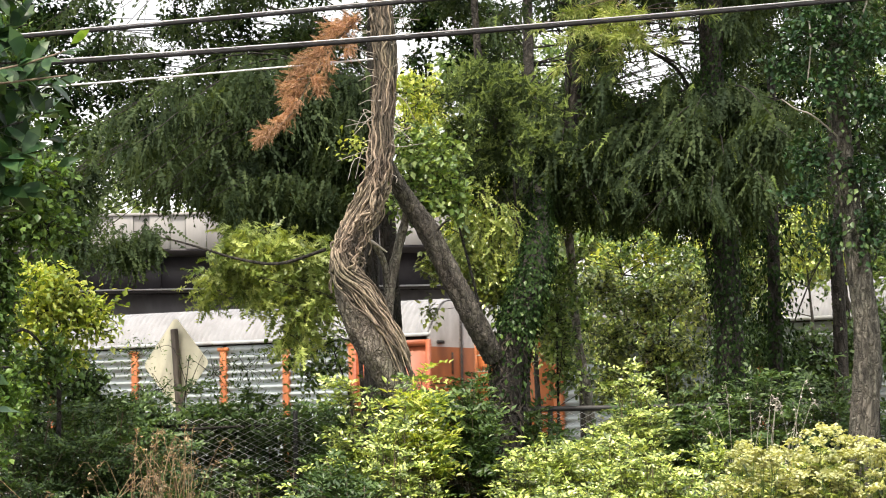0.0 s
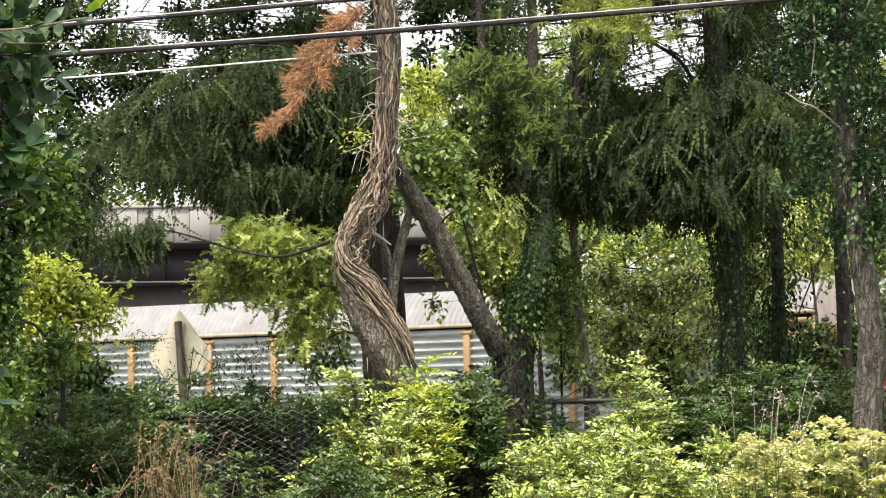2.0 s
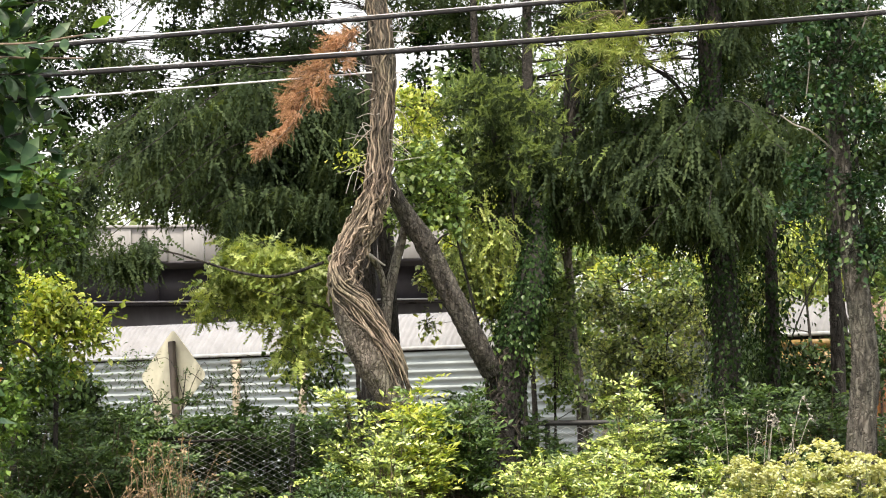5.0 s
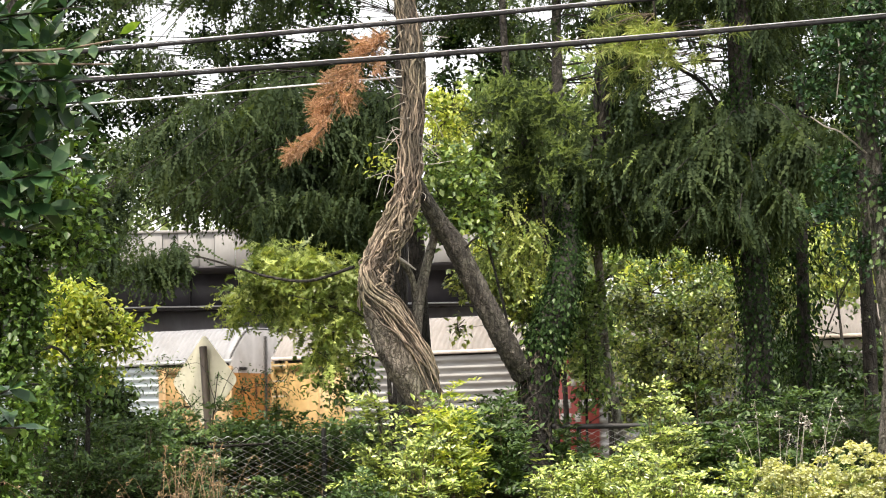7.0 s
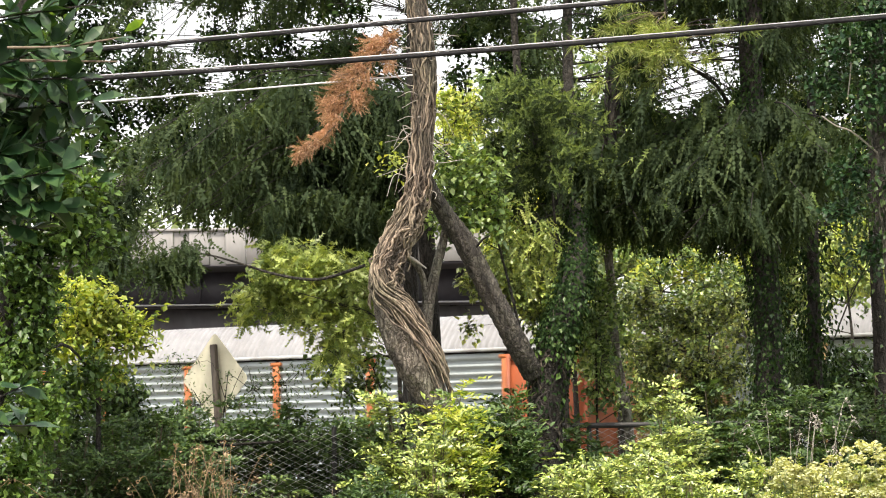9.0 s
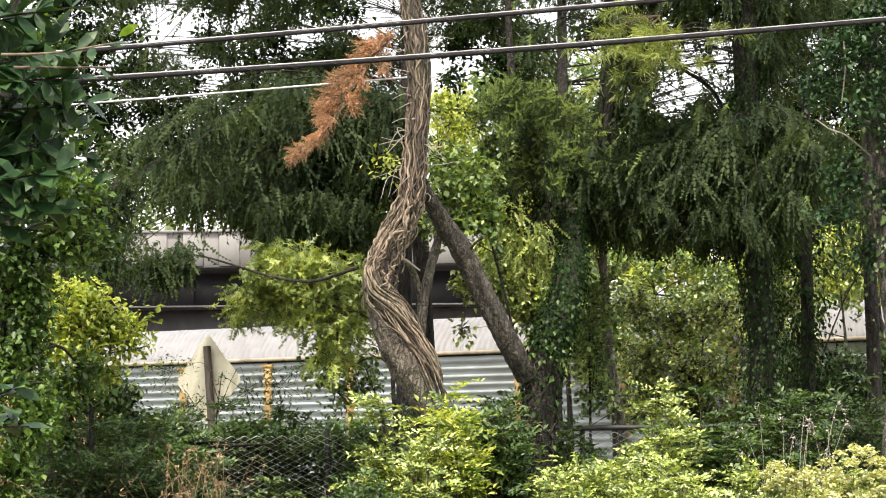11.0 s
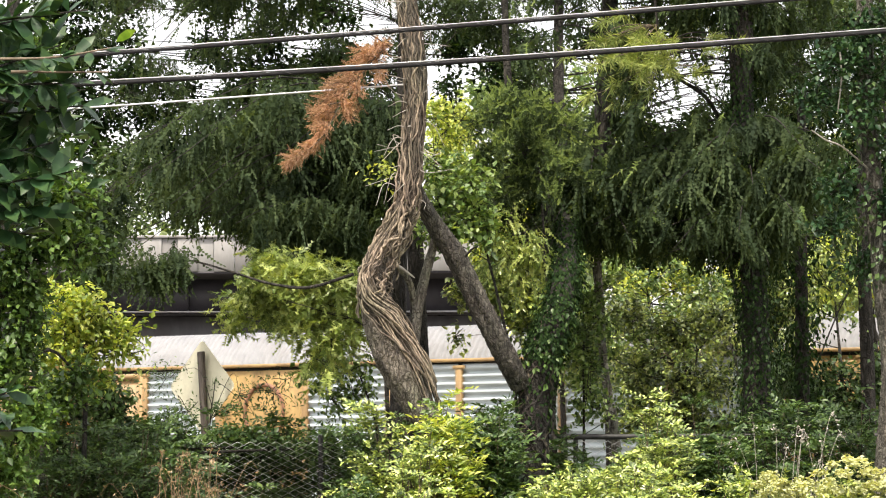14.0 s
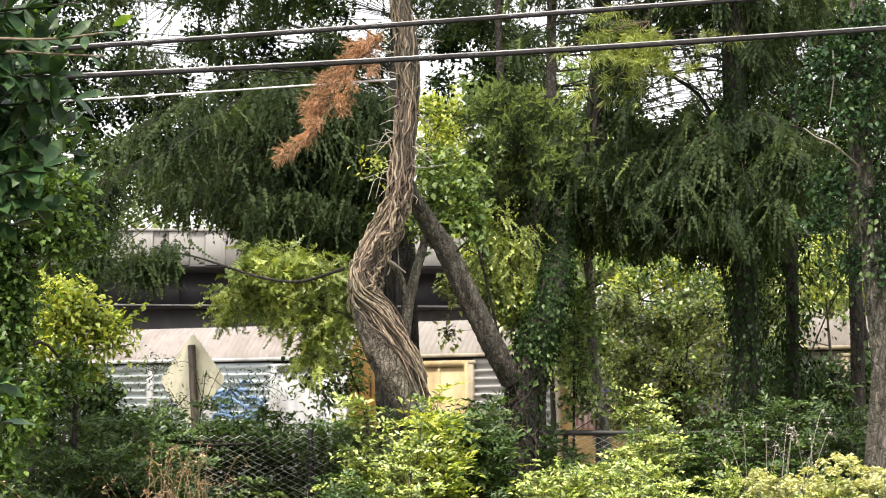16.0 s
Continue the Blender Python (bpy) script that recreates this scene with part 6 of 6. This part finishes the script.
    # left edge
    clump_tree("vine_covered_tree", "tree smothered in hanging vines", [(-4.82, 24.00, -0.03), (-4.58, 24.00, 2.65), (-4.35, 24.00, 4.27), (-4.39, 24.00, 7.58)], [0.12, 0.1, 0.08, 0.05],
               [((-4.35, 24.00, 3.62), (0.35, 0.4, 0.4)), ((-4.24, 24.00, 3.19), (0.3, 0.3, 0.4)), ((-4.36, 24.00, 2.65), (0.35, 0.3, 0.4)), ((-4.20, 24.00, 2.11), (0.35, 0.3, 0.35)), ((-4.02, 24.00, 3.83), (0.25, 0.4, 0.25)), ((-4.13, 24.00, 4.27), (0.4, 0.4, 0.35)), ((-4.24, 24.00, 4.93), (0.4, 0.4, 0.4)), ((-3.75, 24.00, 4.26), (0.25, 0.4, 0.3)), ((-4.23, 24.00, 5.59), (0.4, 0.4, 0.4)), ((-3.70, 24.00, 3.77), (0.25, 0.4, 0.2)), ((-3.95, 25.60, 2.61), (0.22, 0.3, 0.15)), ((-4.24, 25.60, 2.47), (0.25, 0.3, 0.2)), ((-4.42, 24.00, 1.6), (0.25, 0.3, 0.3))], 11600, 0.085, "leaf_vine")
    # the sun on this shrub is carried by its leaf colour
    clump_tree("sunlit_shrub", "tall shrub with sunlight put into its yellow-green leaves", [(-3.98, 26.00, -0.19), (-3.93, 26.00, 2.13), (-3.96, 26.00, 2.95)], [0.03, 0.025, 0.015],
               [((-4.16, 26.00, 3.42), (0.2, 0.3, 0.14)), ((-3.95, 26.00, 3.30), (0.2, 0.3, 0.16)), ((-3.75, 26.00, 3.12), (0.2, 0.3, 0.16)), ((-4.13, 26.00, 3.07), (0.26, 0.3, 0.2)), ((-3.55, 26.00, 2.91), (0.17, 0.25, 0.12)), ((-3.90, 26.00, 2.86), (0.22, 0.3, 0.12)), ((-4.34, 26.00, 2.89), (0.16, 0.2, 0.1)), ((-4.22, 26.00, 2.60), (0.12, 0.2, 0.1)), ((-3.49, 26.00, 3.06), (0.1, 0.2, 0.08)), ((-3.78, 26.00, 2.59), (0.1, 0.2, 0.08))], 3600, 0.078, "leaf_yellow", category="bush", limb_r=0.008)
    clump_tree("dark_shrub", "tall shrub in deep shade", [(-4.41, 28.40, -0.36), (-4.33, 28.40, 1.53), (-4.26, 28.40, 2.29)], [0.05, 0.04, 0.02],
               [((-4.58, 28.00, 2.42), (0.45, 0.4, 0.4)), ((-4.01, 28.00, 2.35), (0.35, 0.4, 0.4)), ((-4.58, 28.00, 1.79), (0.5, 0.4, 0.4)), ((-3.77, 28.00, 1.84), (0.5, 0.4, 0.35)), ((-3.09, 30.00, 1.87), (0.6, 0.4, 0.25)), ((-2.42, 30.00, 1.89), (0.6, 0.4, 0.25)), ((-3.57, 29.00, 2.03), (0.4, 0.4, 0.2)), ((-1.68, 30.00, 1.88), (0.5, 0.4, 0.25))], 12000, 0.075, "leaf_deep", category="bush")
    clump_tree("sparse_sapling", "thin leafless-looking sapling with small dark leaves", [(-3.10, 30.50, -0.54), (-3.11, 30.50, 1.77), (-3.03, 30.50, 2.72)], [0.012, 0.01, 0.005],
               [((-3.60, 30.40, 2.73), (0.45, 0.2, 0.22)), ((-2.72, 30.40, 2.51), (0.4, 0.2, 0.25)), ((-2.31, 30.40, 2.57), (0.4, 0.2, 0.3)), ((-3.33, 30.40, 2.32), (0.5, 0.2, 0.2))], 900, 0.06, "leaf_deep", width=0.16, category="bush", limb_r=0.005)
    bush("shrub", "leafy stems leaning along the bent trunk, coloured as if sunlit", -0.45, 26.1, 0.12, 0.2, 2.62, 15, 90, 0.075, "leaf_bright", lean=(-0.5, 0), start=0.5, width=0.25)
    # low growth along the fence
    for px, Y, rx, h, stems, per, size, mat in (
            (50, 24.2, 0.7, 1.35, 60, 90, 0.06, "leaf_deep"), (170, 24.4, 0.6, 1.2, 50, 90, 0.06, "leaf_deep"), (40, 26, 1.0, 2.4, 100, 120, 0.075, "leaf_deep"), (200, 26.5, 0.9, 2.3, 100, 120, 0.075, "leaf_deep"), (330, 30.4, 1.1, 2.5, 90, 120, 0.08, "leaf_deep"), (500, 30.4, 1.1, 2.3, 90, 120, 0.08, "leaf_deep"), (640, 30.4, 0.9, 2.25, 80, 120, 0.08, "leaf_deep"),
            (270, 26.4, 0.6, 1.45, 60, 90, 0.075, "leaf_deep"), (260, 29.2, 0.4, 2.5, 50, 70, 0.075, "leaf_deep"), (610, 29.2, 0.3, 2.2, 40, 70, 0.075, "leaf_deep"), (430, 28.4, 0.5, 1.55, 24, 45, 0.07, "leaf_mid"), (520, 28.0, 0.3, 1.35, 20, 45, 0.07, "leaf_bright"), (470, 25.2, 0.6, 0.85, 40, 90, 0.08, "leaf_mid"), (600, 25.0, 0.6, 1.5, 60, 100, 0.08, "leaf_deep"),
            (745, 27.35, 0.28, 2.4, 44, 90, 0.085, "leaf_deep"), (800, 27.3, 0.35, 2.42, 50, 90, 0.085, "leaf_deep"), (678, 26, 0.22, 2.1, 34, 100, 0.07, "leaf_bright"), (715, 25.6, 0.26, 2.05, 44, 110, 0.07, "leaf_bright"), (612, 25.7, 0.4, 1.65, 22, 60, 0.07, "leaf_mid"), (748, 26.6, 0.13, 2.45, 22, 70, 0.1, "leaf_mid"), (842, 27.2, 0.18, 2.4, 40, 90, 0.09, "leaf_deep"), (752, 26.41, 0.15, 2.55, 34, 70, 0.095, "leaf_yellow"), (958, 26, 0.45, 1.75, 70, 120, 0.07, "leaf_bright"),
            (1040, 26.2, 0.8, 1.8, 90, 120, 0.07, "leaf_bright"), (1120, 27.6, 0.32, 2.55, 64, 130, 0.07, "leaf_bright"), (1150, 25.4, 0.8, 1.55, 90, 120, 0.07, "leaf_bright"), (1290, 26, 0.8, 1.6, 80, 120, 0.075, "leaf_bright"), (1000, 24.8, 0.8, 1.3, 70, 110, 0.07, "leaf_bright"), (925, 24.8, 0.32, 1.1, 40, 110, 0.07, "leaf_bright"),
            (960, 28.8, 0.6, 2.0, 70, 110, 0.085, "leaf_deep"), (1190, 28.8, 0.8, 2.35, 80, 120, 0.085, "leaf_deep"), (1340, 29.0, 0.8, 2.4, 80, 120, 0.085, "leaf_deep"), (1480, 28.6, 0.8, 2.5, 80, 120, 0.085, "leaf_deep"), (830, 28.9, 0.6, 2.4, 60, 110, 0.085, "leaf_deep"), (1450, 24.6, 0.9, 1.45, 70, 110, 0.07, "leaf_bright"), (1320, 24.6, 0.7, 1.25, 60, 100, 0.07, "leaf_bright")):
        # sun and shade on these shrubs are put into the leaf colour
        label = {"leaf_deep": "shrub with the trees' shade put into dark green leaves", "leaf_mid": "leafy green shrub against the fence", "leaf_bright": "roadside shrub with sunlight put into yellow-green leaves", "leaf_yellow": "broad leaves at the bent trunk, coloured yellow as if lit"}[mat]
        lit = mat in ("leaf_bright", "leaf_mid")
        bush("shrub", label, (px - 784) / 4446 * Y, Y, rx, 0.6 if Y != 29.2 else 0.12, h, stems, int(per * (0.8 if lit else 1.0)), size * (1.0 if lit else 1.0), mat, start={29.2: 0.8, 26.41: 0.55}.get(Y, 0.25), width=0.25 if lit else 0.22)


def flower_heads(x, y, n, rx, h):
    """Tall weeds with flat, pale yellow flower heads."""
    ob = thing("flowering_weeds", "tall weeds with pale yellow flat flower heads", "plant", at=(x, y, float(ground_z(x, y))))
    stems, P, D, N, lp, ld = [], [], [], [], [], []
    for k in range(n):
        r = np.array([rng.uniform(-rx, rx), rng.uniform(-0.5, 0.5), 0])
        top = r + np.array([rng.normal() * 0.1, rng.normal() * 0.1, h * rng.uniform(0.45, 1.02) * (1 - 0.25 * (r[0] / rx) ** 2)])
        q = curve([r, (r + top) / 2 + rng.normal(size=3) * 0.04, top], 8)
        stems.append(tube(q, [0.006, 0.003], 3))
        m = 60
        a, rr = rng.uniform(0, 6.28, m), np.sqrt(rng.uniform(0, 1, m)) * rng.uniform(0.05, 0.115)
        P.append(top + np.stack([rr * np.cos(a), rr * np.sin(a), 0.05 - rr * rr * 7 + rng.normal(size=m) * 0.01], 1))
        D.append(unit(m) * np.array([1, 1, 0.4]))
        u = rng.integers(1, 7, 16)
        lp.append(q[u])
        ld.append(unit(16) + np.array([0, 0, 0.3]))
    P, D = np.concatenate(P), np.concatenate(D)
    tagged(foliage("stemwork", stems, ob, M["leaf_mid"]), kind="stuff")
    foliage("foliage", [leaves(np.concatenate(lp), np.concatenate(ld), np.array([0, 0, 1.0]) + 0.5 * unit(16 * n), 0.11 * rng.uniform(0.6, 1.2, 16 * n), 0.16)], ob, M["leaf_bright"])
    foliage("blossom", [leaves(P, D, np.array([0, 0, 1.0]) + 0.5 * unit(len(P)), 0.044, 0.5)], ob, M["flower"])


def dry_stalks(name, label, x, y, n, rx, h, material="straw", seeds=26, sway=0.22):
    """Arching dry stalks with loose seed heads."""
    ob = thing(name, label, "grass", at=(x, y, float(ground_z(x, y))))
    stems, P, D = [], [], []
    for k in range(n):
        r = np.array([rng.uniform(-rx, rx), rng.uniform(-0.3, 0.3), 0])
        z = h * rng.uniform(0.6, 1.05)
        b = np.array([rng.normal() * sway, rng.normal() * 0.12, 0])
        top = r + b + np.array([0, 0, z])
        q = curve([r, r + b * 0.25 + np.array([0, 0, z * 0.6]), top, top + b * 0.35 + np.array([0, 0, 0.02 - 0.25 * abs(b[0])])], 14)
        stems.append(tube(q, [0.005, 0.002], 3))
        i = rng.integers(8, 14, seeds)
        P.append(q[i] + rng.normal(size=(seeds, 3)) * 0.022)
        D.append(unit(seeds) * 0.8 + (q[13] - q[8]) * 2)
    P, D = np.concatenate(P), np.concatenate(D)
    tagged(foliage("stemwork", stems, ob, M[material]), kind="stuff")
    foliage("seed", [leaves(P, D, unit(len(P)), 0.032 * rng.uniform(0.6, 1.6, len(P)), 0.22)], ob, M[material])


def far_woods():
    """Woods beyond the railway, one leafy mass with an uneven top."""
    P, D = [], []
    for k in range(230):
        x, y = rng.uniform(-24, 24), rng.uniform(95, 118)
        top = 14 + 2.0 * math.sin(x * 0.35) + 2 * math.sin(x * 0.9 + 1) + rng.uniform(-3, 1.5)
        z = rng.uniform(2, top)
        n = 150
        r = rng.uniform(0.8, 1.7)
        P.append(np.array([x, y, z]) + unit(n) * r * rng.uniform(0.5, 1.1, (n, 1)))
        D.append(unit(n) + np.array([0, 0, -0.3]))
    P, D = np.concatenate(P), np.concatenate(D)
    ob = put("far_woods", [leaves(P, D, np.array([0, -0.3, 1.0]) + 0.6 * unit(len(P)), 0.42 * rng.uniform(0.6, 1.3, len(P)), 0.36)], M["leaf_far"])
    tagged(ob, "mixed green woods beyond the railway", "woods", kind="stuff")


build_ground()
build_track()
build_overpass()
train = build_train()
build_twisted_tree()
build_ivy_tree()
build_fence()
build_sign()
build_cables()
plant()
flower_heads(4.03, 24.6, 120, 0.6, 1.72)
flower_heads(3.02, 24.2, 80, 0.3, 1.58)
flower_heads(3.64, 24.3, 75, 0.45, 1.55)
dry_stalks("dry_grass", "dry straw-coloured grass stalks", -2.75, 25.0, 58, 0.28, 1.7, seeds=9, sway=0.16)
dry_stalks("dry_weeds", "dry seeding weed stalks", 3.45, 26.6, 18, 0.4, 2.05, "twig_pale", 12)
dry_stalks("dry_grass", "arching pale grass stalks", -3.34, 24.0, 18, 0.5, 1.45, "straw", 9, 0.35)
far_woods()
build_near_tree()
branch = build_waving_sprig()


# ---------------------------------------------------------------- what moves
def motions():
    for n, car in zip(range(-1, 12), train):
        rows = []
        for t in range(17):
            s = 19.648 * t + 0.323 - CAR_PITCH * n + 0.0053 * (t - 8) ** 2
            rows.append((t, on_track(s)))
        walk(car, rows)
    home = Vector((-1.43, 8.80, 3.12))
    sway = [(0, -0.018, -0.09), (0.7, -0.008, -0.03), (1.5, 0, 0), (2.5, 0.03, 0.03), (3.5, 0.065, 0.05), (5, 0.05, 0.03), (7, 0.045, 0.03), (9, 0.022, 0.034), (10.5, 0.02, 0.02), (12.5, 0.018, 0.012), (14.5, 0.026, 0.018), (16, 0.034, 0.05)]
    walk(branch, [(t, pose(home.x + dx, home.y, home.z + dz, 0, dz * 60, 0)) for t, dx, dz in sway])


motions()
